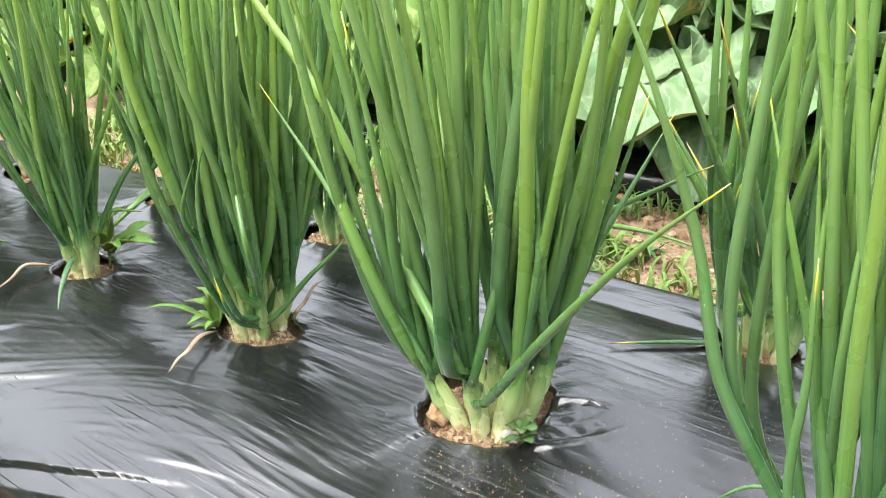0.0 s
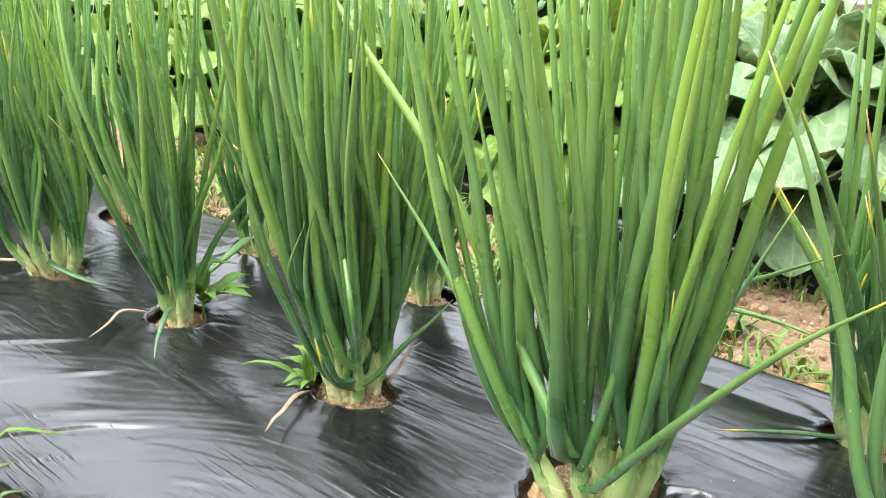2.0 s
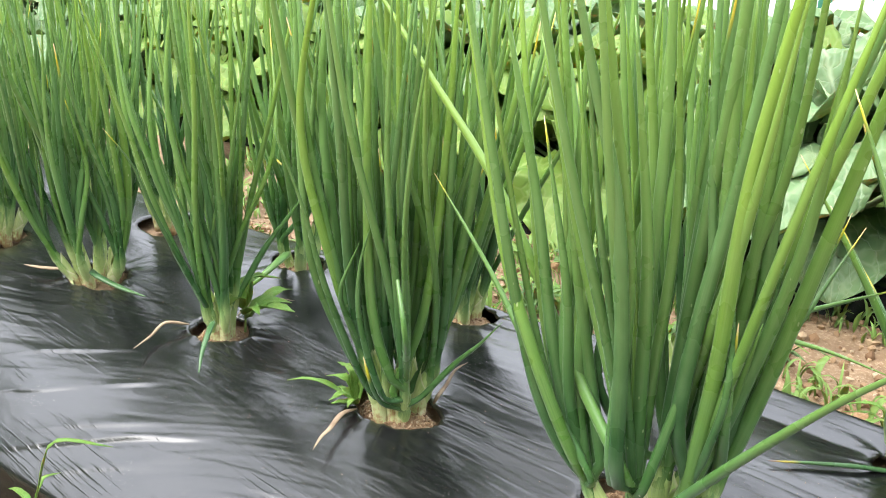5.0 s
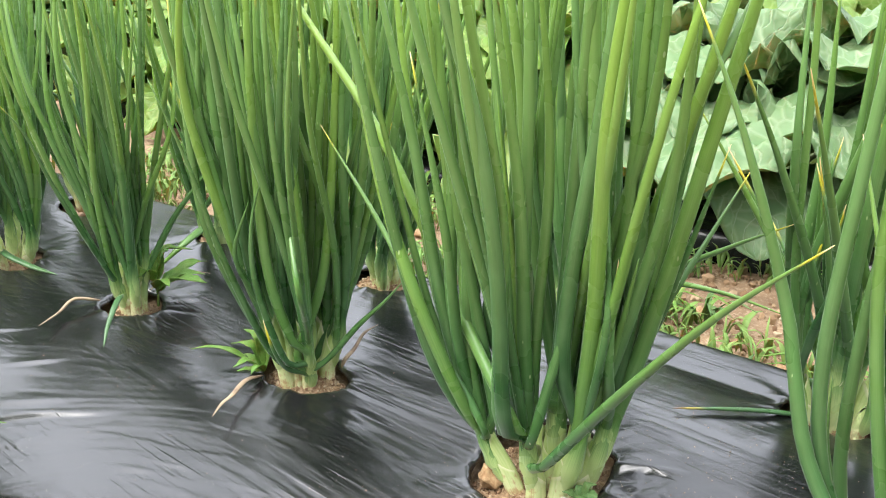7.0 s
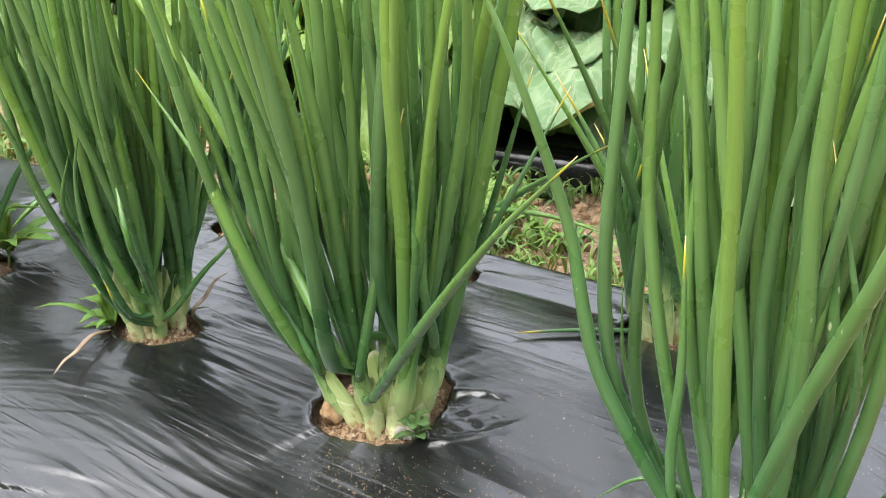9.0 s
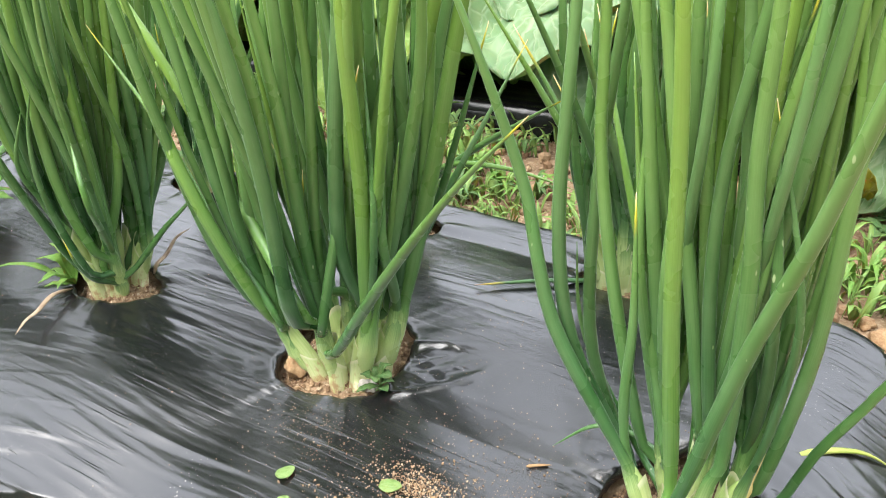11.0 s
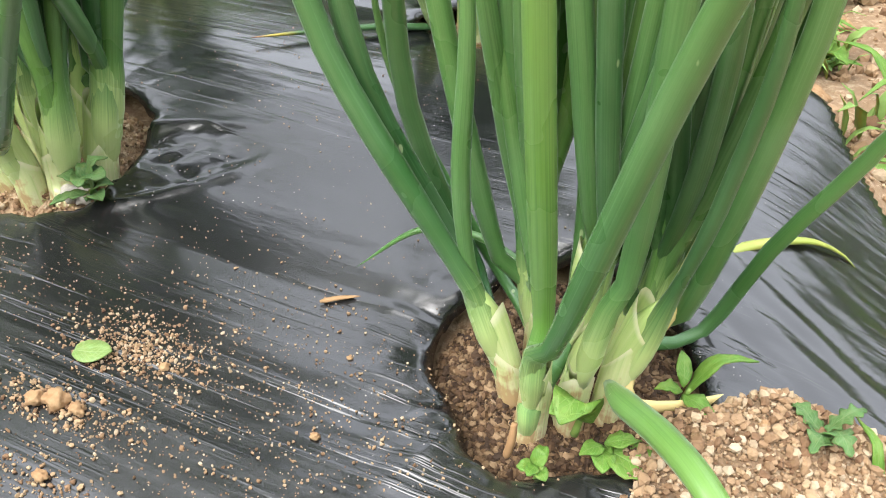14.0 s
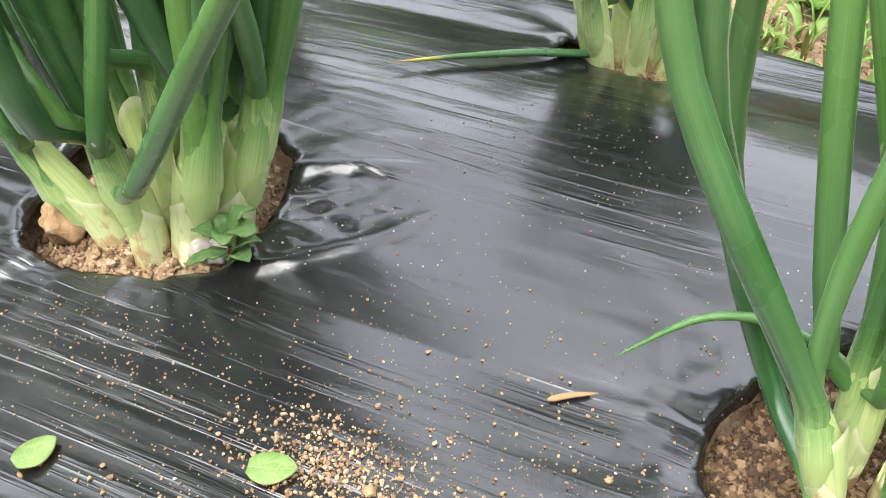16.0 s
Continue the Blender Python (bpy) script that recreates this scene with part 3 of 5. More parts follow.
def film_height(x, y):
    z = bed_shape(x, y) + folds(x, y)
    over = ease(-0.006, 0.012, front_edge(x) - y)
    z += over * (0.0022 * noise.noise((x * 9, (y - 0.37 * x) * 130, 3.0)) + 0.001 * noise.noise((x * 14, (y - 0.3 * x) * 260, 9.0)))
    slope = 0.34 * ease(-0.12, -0.38, x)
    c = y - slope * (x + 0.12)
    front = ease(0.02, -0.10, y)
    patch = 0.35 + 0.65 * ease(-0.15, 0.35, noise.noise((x * 5, y * 9, 8.1)))
    c += 0.010 * noise.noise((x * 5, y * 5, 6.1))
    fold = (1 - abs(noise.noise((x * 3.0, c * 42, 1.7)))) ** 6
    z += 0.0005 * fold * patch * (0.2 + 0.8 * ease(0.10, -0.08, x)) * (0.4 + 0.6 * front)
    crease = (1 - abs(noise.noise((x * 6.0, c * 105, 4.9)))) ** 4
    z += 0.00036 * crease * patch * (0.15 + 0.85 * ease(0.06, -0.12, x))
    z += 0.0003 * noise.noise((x * 9, c * 260, 5.2)) * (0.4 + 0.6 * patch)
    for h in HOLES[:9]:
        dx, dy = x - h[0], y - h[1]
        if abs(dx) < 0.16 and abs(dy) < 0.16:
            a, d = hole_angle(h, x, y)
            near = math.exp(-max(0.0, d - 1) * 1.1)
            z += near * (0.0026 * noise.noise((a * 3.2 + h[0] * 40, d * 0.55, h[1] * 30)) + 0.0012 * noise.noise((a * 8.5, d * 0.8, h[0] * 60)))
            z += 0.003 * near * near - (0.005 if h[0] > 0.17 else 0.0022) * math.exp(-max(0.0, d - 1) * 9)
    u, w = ((x - 0.036) * 0.83 + (y - 0.024) * 0.56) / 0.058, -(x - 0.036) * 0.56 + (y - 0.024) * 0.83
    if -0.1 < u < 1.2 and abs(w) < 0.04:
        half = 0.019 * (1 - 0.55 * max(0.0, u) ** 2)
        inside = ease(half, half * 0.72, abs(w)) * ease(1.05, 0.92, u) * ease(-0.1, 0.05, u)
        z -= 0.0020 * inside * ease(1.0, 0.3, u)
        z += inside * ease(0.95, 0.4, u) * (0.0012 * noise.noise((x * 110, w * 300, 4.4)) + 0.0007 * noise.noise((u * 12, w * 110, 1.4)) + 0.0007 * noise.noise((x * 300, y * 300, 2.4)))
        z += 0.0012 * math.exp(-((abs(w) - half) / 0.0025) ** 2) * ease(1.1, 0.7, u)
    crumple = math.exp(-(((x - 0.180) / 0.016) ** 2 + ((y - 0.006) / 0.020) ** 2))
    z += crumple * (0.0030 * noise.noise((x * 60, y * 60, 7.4)) + 0.0016 * noise.noise((x * 170, y * 130, 2.2)))
    pull = ease(0.235, 0.27, x) * ease(0.13, 0.06, y)
    q = y + 0.5 * x
    z += pull * (0.0013 * noise.noise((x * 12, q * 130, 6.6)) + 0.0008 * noise.noise((x * 18, q * 300, 2.6)))
    return z


def film_ends(x, y):
    """Whether the film reaches that far: it is cut at the bed's end and buried in front of the corner."""
    return x < 0.352 - 0.10 * ease(0.08, 0.30, y) + 0.006 * noise.noise((y * 22, 1.0, 0.2)) and back_edge(x) + 0.085 > y > front_edge(x) - 0.028 - 0.012 * noise.noise((x * 30, 0.0, 5.0))


def ground_height(x, y):
    """The soil: a bed under the film, paths beside it, and the next bed behind."""
    under = bed_shape(x, y) - 0.016
    inside = ease(0.10, 0.04, y - back_edge(x)) * ease(0.115, 0.06, front_edge(x) - y) * ease(0.36, 0.33, x)
    path = -0.083 + 0.006 * noise.noise((x * 9, y * 9, 0.7)) + 0.004 * noise.noise((x * 31, y * 31, 2.0))
    path += 0.012 * ease(0.34, 0.29, y) * ease(0.2, 0.26, y)
    path += 0.022 * ease(0.62, 0.70, y) * ease(1.7, 1.5, y) + 0.02 * ease(0.32, 0.40, x) * ease(0.3, 0.1, y)
    path -= 0.11 * ease(1.30, 1.8, y)
    path += 0.022 * ease(0.12, 0.02, front_edge(x) - y) * ease(-0.05, -0.15, x) * ease(0.0, -0.08, y)
    z = path + (under - path) * inside
    for h in HOLES[:9]:
        if abs(x - h[0]) < 0.08 and abs(y - h[1]) < 0.08:
            a, d = hole_angle(h, x, y)
            z += ease(1.15, 0.5, d) * ((0.008 if h[0] > 0.17 else 0.0125) + 0.003 * noise.noise((x * 90, y * 90, 1.1)))
    # loose soil heaped over the film at the bed's front corner
    heap = ease(0.0, 0.03, x - 0.235 - 0.9 * max(0.0, y + 0.012)) * ease(0.036, 0.018, y) * ease(-0.20, -0.06, y) * ease(0.46, 0.36, x)
    z = z + (bed_shape(x, y) + 0.007 - 0.012 * ease(0.30, 0.40, x) + 0.004 * noise.noise((x * 55, y * 55, 7.7)) - z) * heap if heap > 0 else z
    return z


def sheet(name, xs, ys, height, mat, keep=None, snap=None):
    verts, index = [], {}
    faces = []
    nx = len(xs)
    for j, y in enumerate(ys):
        for i, x in enumerate(xs):
            verts.append((x, y, height(x, y)))
    for j in range(len(ys) - 1):
        for i in range(nx - 1):
            cx, cy = (xs[i] + xs[i + 1]) / 2, (ys[j] + ys[j + 1]) / 2
            if keep is None or keep(cx, cy):
                faces.append((j * nx + i, j * nx + i + 1, (j + 1) * nx + i + 1, (j + 1) * nx + i))
    if snap:
        edge = {}
        for f in faces:
            for a, b in zip(f, f[1:] + f[:1]):
                k = (min(a, b), max(a, b))
                edge[k] = edge.get(k, 0) + 1
        for k, count in edge.items():
            if count == 1:
                for v in k:
                    x, y, z = verts[v]
                    verts[v] = snap(x, y, z)
    used = sorted({v for f in faces for v in f})
    index = {v: i for i, v in enumerate(used)}
    return mesh_object(name, [verts[v] for v in used], [tuple(index[v] for v in f) for f in faces], mat)


def steps(*runs):
    out = []
    for a, b, n in runs:
        out += [a + (b - a) * i / n for i in range(n)]
    return out + [runs[-1][1]]


ground = sheet("ground", steps((-80, -8, 9), (-8, -1.3, 20), (-1.3, -0.72, 60), (-0.72, 0.46, 236), (0.46, 1.5, 26), (1.5, 80, 10)),
               steps((-80, -4, 8), (-4, -0.4, 20), (-0.4, -0.24, 12), (-0.24, 0.36, 120), (0.36, 0.8, 60), (0.8, 3, 30), (3, 90, 12)), ground_height, SOIL)
tagged(ground, "pale brown crumbly garden soil around the beds", "soil", kind="structure")


def in_hole(x, y):
    for h in HOLES:
        if abs(x - h[0]) < 0.08 and abs(y - h[1]) < 0.08 and hole_angle(h, x, y)[1] < 1:
            return h
    return None


def to_rim(x, y, z):
    for h in HOLES:
        if abs(x - h[0]) < 0.08 and abs(y - h[1]) < 0.08:
            a, d = hole_angle(h, x, y)
            if d < 1.25:
                k = 1 / d
                return (h[0] + (x - h[0]) * k, h[1] + (y - h[1]) * k, z - 0.0012)
    return (x, y, z)


film = sheet("mulch_film", steps((-2.6, -0.8, 90), (-0.8, -0.35, 130), (-0.35, 0.356, 300)),
             steps((-0.34, -0.21, 52), (-0.21, -0.02, 170), (-0.02, 0.10, 66), (0.10, 0.34, 80)), film_height, FILM,
             lambda x, y: film_ends(x, y) and not in_hole(x, y), to_rim)
tagged(film, "glossy black plastic mulch film with wrinkles and planting holes", "mulch film", kind="structure")
thin = film.modifiers.new("thickness", "SOLIDIFY")
thin.thickness, thin.offset = 0.0006, -1


def far_film_height(x, y):
    z = -0.095 + 0.050 * ease(0.60, 0.622, y + 0.02 * noise.noise((x * 6, 0, 0.4))) - 0.06 * ease(1.32, 1.42, y)
    return z + 0.006 * noise.noise((x * 6, y * 7, 9.0)) + 0.0035 * noise.noise((x * 3, y * 60, 1.0))


far_film = sheet("mulch_film_back", steps((-5, -1.2, 60), (-1.2, 0.7, 150), (0.7, 3, 30)), steps((0.585, 0.80, 60), (0.80, 1.45, 50)), far_film_height, FILM_FAR)
tagged(far_film, "black plastic mulch film under the cabbages", "mulch film", kind="structure")


# ---- crumbs, clods and pebbles ----
def crumbs(name, spots, mat, label, seed, lift=0.0):
    """Many small rough crumbs in one mesh; spots are (x, y, z, radius)."""
    rng = np.random.default_rng(seed)
    bm = bmesh.new()
    bmesh.ops.create_icosphere(bm, subdivisions=1, radius=1)
    ball = np.array([v.co[:] for v in bm.verts])
    tri = np.array([[v.index for v in f.verts] for f in bm.faces])
    bm.free()
    verts, faces = [], []
    for i, (x, y, z, r) in enumerate(spots):
        p = ball * rng.uniform(0.6, 1.25, (len(ball), 1)) * rng.uniform(0.7, 1.2, 3) * r
        verts.append(p + (x, y, z + r * 0.45 + lift))
        faces.append(tri + i * len(ball))
    ob = mesh_object(name, np.concatenate(verts).tolist(), np.concatenate(faces).tolist(), mat, smooth=False)
    return tagged(ob, label, "soil", kind="stuff")


rng = random.Random(11)
spots = []
for k, h in enumerate(HOLES[:9]):
    for i in range(15000 if k == 4 else 3600 if k in (0, 1) else 700):
        a, d = rng.uniform(0, math.tau), math.sqrt(rng.random()) * 1.2
        x, y = h[0] + math.cos(a) * h[2] * d, h[1] + math.sin(a) * h[3] * d
        if in_hole(x, y):
            spots.append((x, y, ground_height(x, y), 0.0005 + 0.0013 * rng.random() ** 4))
crumbs("hole_soil", [s for s in spots if s[0] > 0.17], DAMP, "damp brown crumbly soil in the planting hole", 1, 0.0006)
crumbs("hole_soil", [s for s in spots if s[0] <= 0.17], CRUMB, "light brown gritty soil in the planting holes", 2, 0.0005)
spots = []
for i in range(34000):
    x, y = rng.uniform(0.235, 0.42), rng.uniform(-0.17, 0.07)
    z = ground_height(x, y)
    if z > (film_height(x, y) if film_ends(x, y) else -1) - 0.002:
        spots.append((x, y, z, 0.0005 + 0.0016 * rng.random() ** 5))
for i in range(2600):
    x, y = rng.uniform(0.30, 0.50), rng.uniform(0.05, 0.34)
    if not film_ends(x, y):
        spots.append((x, y, ground_height(x, y), 0.0008 + 0.0045 * rng.random() ** 4))
crumbs("corner_soil", spots, CRUMB, "dry light brown crumbled soil at the end of the bed", 3, 0.0004)
spots = []
for i in range(5200):
    x, y = rng.uniform(-0.9, 0.55), rng.uniform(0.26, 0.64)
    if y > back_edge(x) + 0.05:
        spots.append((x, y, ground_height(x, y), 0.0012 + 0.006 * rng.random() ** 4))
for i in range(6000):
    x, y = rng.uniform(-0.7, -0.05), rng.uniform(-0.36, -0.13)
    if y < front_edge(x) - 0.025:
        spots.append((x, y, ground_height(x, y), 0.0008 + 0.0035 * rng.random() ** 4))
crumbs("path_soil", spots, CRUMB, "loose brown soil crumbs and grit on the path", 4)

spots = []


def scatter(n, x, y, sx, sy, r):
    for i in range(n):
        px, py = rng.gauss(x, sx), rng.gauss(y, sy)
        if film_ends(px, py) and not in_hole(px, py) and px < 0.24:
            spots.append((px, py, film_height(px, py), 0.00022 + r * rng.random() ** 3))


scatter(1200, 0.100, -0.046, 0.014, 0.007, 0.00065)
scatter(660, 0.093, -0.075, 0.020, 0.005, 0.00084)
scatter(480, 0.105, -0.097, 0.024, 0.004, 0.00084)
scatter(1400, 0.120, -0.050, 0.050, 0.035, 0.00037)
scatter(840, 0.175, -0.050, 0.030, 0.030, 0.00047)
scatter(440, 0.100, 0.060, 0.060, 0.070, 0.00024)
scatter(440, -0.250, -0.020, 0.220, 0.060, 0.00024)
scatter(240, 0.020, -0.040, 0.020, 0.012, 0.00032)
crumbs("soil_crumbs_on_film", spots, CRUMB, "sandy soil crumbs scattered on the black film", 5)


def lump(name, at, size, mat, label, category, seed):
    """One rough clod or pebble."""
    bm = bmesh.new()
    bmesh.ops.create_icosphere(bm, subdivisions=3, radius=1)
    for v in bm.verts:
        k = 1 + 0.40 * noise.noise(v.co * 1.5 + Vector((seed, 0, 0))) + 0.30 * noise.noise(v.co * 4 + Vector((0, seed, 0))) + 0.20 * noise.noise(v.co * 11 + Vector((0, 0, seed)))
        v.co = Vector((v.co.x * size[0], v.co.y * size[1], v.co.z * size[2])) * k
    me = bpy.data.meshes.new(name)
    bm.to_mesh(me)
    bm.free()
    me.polygons.foreach_set("use_smooth", [True] * len(me.polygons))
    me.materials.append(mat)
    ob = new(name, me)
    ob.location = at
    return tagged(ob, label, category)


lump("clod", (-0.029, 0.003, 0.001), (0.0088, 0.0085, 0.0085), STONE, "rough reddish brown clod at the rim of a planting hole", "clod", 1.0)
lump("pebble", (0.022, 0.006, 0.003), (0.0036, 0.0036, 0.0042), PEBBLE, "small white pebble standing in the planting hole", "pebble", 2.0)
lump("pebble", (0.025, 0.009, 0.001), (0.0042, 0.0036, 0.004), PEBBLE, "small white pebble beside the onion stems", "pebble", 3.0)
for i, (x, y, r) in enumerate([(0.089, -0.073, 0.0042), (0.082, -0.075, 0.0032), (0.097, -0.073, 0.0026), (0.111, -0.049, 0.0018), (0.084, -0.099, 0.0040), (0.103, -0.095, 0.0024), (0.163, -0.022, 0.0010), (0.168, -0.052, 0.0016)]):
    lump("clod", (x, y, film_height(x, y) + r * 0.45), (r, r * 0.8, r * 0.65), STONE, "crumbly light brown clod lying on the black film", "clod", 5.0 + i)
for i in range(26):
    x, y = rng.uniform(0.25, 0.42), rng.uniform(-0.15, 0.02)
    r = 0.0015 + 0.0034 * rng.random() ** 3
    lump("clod", (x, y, ground_height(x, y) + r * 0.35), (r, r * rng.uniform(0.7, 1), r * 0.75), STONE, "light brown clod of dry soil", "clod", 20.0 + i)
for i in range(60):
    x, y = rng.uniform(-0.8, 0.5), rng.uniform(0.30, 0.62)
    r = rng.uniform(0.005, 0.013)
    if y > back_edge(x) + 0.06:
        lump("clod", (x, y, ground_height(x, y) + r * 0.3), (r, r * rng.uniform(0.7, 1), r * 0.7), STONE, "brown clod of soil on the path", "clod", 60.0 + i)


# ---- the onion clumps ----
LABEL = "dense clump of tall green onions growing through black film"


def clear(p2, p3):
    """Leaves that stay off the camera's way."""
    return p3.y > -0.01 and p2.y > -0.02


a = Clump(0.006, 0.018, 1, [(-0.010, 0.006, -0.034, -0.003, 0.036), (0.003, 0.005, 0.001, -0.003, 0.046), (0.014, 0.010, 0.030, 0.009, 0.056),
                           (0.020, 0.023, 0.040, 0.029, 0.060), (-0.004, 0.022, -0.020, 0.028, 0.050), (0.006, 0.018, 0.008, 0.018, 0.062), (0.009, 0.029, 0.015, 0.043, 0.060)],
          0.021, "full green onion clump with pale sheaths and one bent leaf", thick=(0.0052, 0.0064))
a.grow(0.0034, "green", (-0.036, -0.014, 0.054), (-0.058, -0.026, 0.116), (-0.084, -0.028, 0.185), (-0.107, -0.026, 0.282), (-0.136, -0.024, 0.400))
a.grow(0.0031, "yellow", (0.001, -0.019, 0.066), (-0.046, -0.006, 0.112), (-0.107, -0.001, 0.203), (-0.177, 0.000, 0.277), (-0.268, 0.001, 0.372))
a.grow(0.0022, "pale", (-0.025, -0.012, 0.046), (-0.074, -0.008, 0.105), (-0.117, -0.000, 0.151), (-0.169, 0.002, 0.206))
a.grow(0.0038, "green", (0.001, -0.025, 0.066), (0.003, -0.034, 0.156), (0.000, -0.045, 0.236), (-0.009, -0.060, 0.302), (-0.022, -0.082, 0.400))
a.grow(0.0035, "green", (-0.004, -0.023, 0.066), (0.001, -0.027, 0.173), (0.000, -0.035, 0.227), (-0.006, -0.047, 0.300), (-0.014, -0.062, 0.400))
a.grow(0.0029, "yellow", (0.017, -0.010, 0.034), (0.068, -0.025, 0.104), (0.121, -0.038, 0.171), (0.169, -0.055, 0.221))
a.grow(0.0027, "yellow", (0.012, -0.013, 0.053), (0.026, -0.007, 0.119), (0.034, -0.003, 0.167), (0.045, 0.001, 0.208))
a.grow(0.0031, "yellow", (0.026, 0.031, 0.057), (0.042, 0.052, 0.137), (0.053, 0.070, 0.228), (0.068, 0.091, 0.280), (0.102, 0.138, 0.400))
a.grow(0.0024, "yellow", (0.031, 0.034, 0.062), (0.049, 0.052, 0.108), (0.057, 0.065, 0.147), (0.071, 0.081, 0.214))
a.grow(0.0033, "green", (0.024, 0.018, 0.073), (0.039, 0.023, 0.139), (0.046, 0.023, 0.219), (0.050, 0.022, 0.292), (0.055, 0.020, 0.400))
a.grow(0.0038, "green", (0.025, -0.005, 0.103), (0.033, -0.008, 0.172), (0.044, -0.009, 0.238), (0.052, -0.012, 0.298), (0.065, -0.017, 0.400))
a.grow(0.0033, "green", (0.002, -0.007, 0.080), (0.001, -0.008, 0.171), (-0.000, -0.009, 0.236), (-0.006, -0.012, 0.294), (-0.017, -0.019, 0.400))
a.grow(0.0031, "green", (-0.046, -0.012, 0.054), (-0.060, -0.021, 0.092), (-0.073, -0.029, 0.155), (-0.088, -0.038, 0.254), (-0.110, -0.051, 0.400))
a.grow(0.0033, "green", (-0.025, 0.000, 0.048), (-0.039, -0.004, 0.130), (-0.051, -0.008, 0.212), (-0.059, -0.009, 0.289), (-0.070, -0.010, 0.400))
a.grow(0.0024, "yellow", (0.020, 0.036, 0.040), (0.034, 0.070, 0.090), (0.048, 0.108, 0.140), (0.062, 0.141, 0.188))
a.fill(58, 17, 0.41, 0.0034, bias=(-0.02, -0.01))
a.fill(14, 7, 0.42, 0.0033, bias=(-0.01, 0.0))
b = Clump(-0.222, 0.014, 2, 10, 0.019, "dense upright green onion clump with a grassy weed at its foot")
b.grow(0.0027, "green", (-0.227, -0.010, 0.023), (-0.239, -0.036, 0.106), (-0.244, -0.052, 0.181), (-0.249, -0.069, 0.238))
b.grow(0.0032, "green", (-0.236, -0.005, 0.023), (-0.258, -0.033, 0.119), (-0.262, -0.037, 0.205), (-0.261, -0.036, 0.280), (-0.260, -0.034, 0.375))
b.grow(0.0022, "green", (-0.195, 0.013, 0.021), (-0.177, 0.031, 0.049), (-0.162, 0.043, 0.067), (-0.150, 0.054, 0.085))
b.grow(0.0026, "green", (-0.206, -0.016, 0.029), (-0.214, -0.029, 0.091), (-0.212, -0.029, 0.137), (-0.204, -0.022, 0.172))
b.grow(0.0033, "green", (-0.215, 0.020, 0.015), (-0.198, 0.052, 0.082), (-0.186, 0.078, 0.161), (-0.176, 0.101, 0.261), (-0.165, 0.127, 0.375))
b.grow(0.0035, "green", (-0.202, -0.010, 0.042), (-0.211, -0.020, 0.102), (-0.211, -0.020, 0.214), (-0.207, -0.016, 0.322), (-0.205, -0.014, 0.375))
b.grow(0.0033, "green", (-0.209, -0.004, 0.025), (-0.192, 0.014, 0.093), (-0.181, 0.025, 0.207), (-0.175, 0.031, 0.319), (-0.172, 0.034, 0.375))
b.grow(0.0030, "yellow", (-0.212, -0.010, 0.018), (-0.215, -0.018, 0.034), (-0.217, -0.021, 0.048), (-0.220, -0.022, 0.060))
b.fill(82, 16, 0.38, 0.0032)
c = Clump(-0.444, -0.004, 3, 6, 0.012, "slim clump of green onions in a small planting hole")
c.grow(0.0027, "green", (-0.444, -0.018, 0.027), (-0.454, -0.046, 0.119), (-0.458, -0.066, 0.208), (-0.461, -0.084, 0.281))
c.grow(0.0022, "yellow", (-0.437, -0.026, 0.044), (-0.447, -0.054, 0.124), (-0.448, -0.069, 0.173), (-0.452, -0.088, 0.207))
c.grow(0.0027, "green", (-0.428, 0.009, 0.039), (-0.417, 0.032, 0.079), (-0.407, 0.055, 0.108), (-0.398, 0.077, 0.136))
c.fill(52, 17, 0.34, 0.0029)
e = Clump(0.226, 0.004, 4, [(0.214, -0.008, 0.197, -0.012, 0.046), (0.223, -0.020, 0.224, -0.024, 0.036), (0.232, -0.012, 0.240, -0.014, 0.050), (0.242, -0.004, 0.252, 0.000, 0.048),
                           (0.228, 0.006, 0.232, 0.008, 0.062), (0.215, 0.008, 0.209, 0.010, 0.052), (0.240, 0.012, 0.249, 0.018, 0.046)], 0.022, "large clump of thick green onion leaves with a cream withered leaf", thick=(0.0041, 0.0049), slim=0.84)
e.grow(0.0036, "yellow", (0.196, -0.012, 0.043), (0.161, -0.012, 0.100), (0.148, -0.009, 0.140), (0.139, -0.005, 0.170), (0.118, -0.018, 0.245), (0.097, -0.027, 0.299))
e.grow(0.0034, "green", (0.190, -0.002, 0.043), (0.165, -0.004, 0.092), (0.157, -0.004, 0.151), (0.161, -0.002, 0.242), (0.170, 0.003, 0.420))
e.grow(0.0032, "green", (0.202, 0.005, 0.034), (0.183, 0.005, 0.111), (0.171, 0.007, 0.184), (0.169, 0.010, 0.240), (0.162, 0.019, 0.420))
e.grow(0.0029, "green", (0.215, 0.001, 0.035), (0.203, 0.003, 0.094), (0.193, 0.005, 0.150), (0.183, 0.007, 0.230))
e.grow(0.0034, "green", (0.213, 0.006, 0.060), (0.205, 0.008, 0.143), (0.193, 0.010, 0.199), (0.183, 0.012, 0.241), (0.138, 0.020, 0.420))
e.grow(0.0037, "green", (0.224, -0.018, 0.037), (0.219, -0.026, 0.136), (0.218, -0.032, 0.208), (0.217, -0.039, 0.260), (0.211, -0.060, 0.420))
e.grow(0.0032, "green", (0.230, -0.001, 0.060), (0.219, -0.003, 0.134), (0.208, -0.005, 0.197), (0.200, -0.006, 0.248), (0.173, -0.010, 0.420))
e.grow(0.003, "green", (0.234, -0.003, 0.063), (0.227, -0.003, 0.137), (0.227, -0.003, 0.192), (0.233, -0.001, 0.241), (0.256, 0.005, 0.420))
e.grow(0.0037, "green", (0.243, -0.009, 0.059), (0.244, -0.011, 0.148), (0.241, -0.013, 0.205), (0.242, -0.015, 0.255), (0.245, -0.020, 0.420))
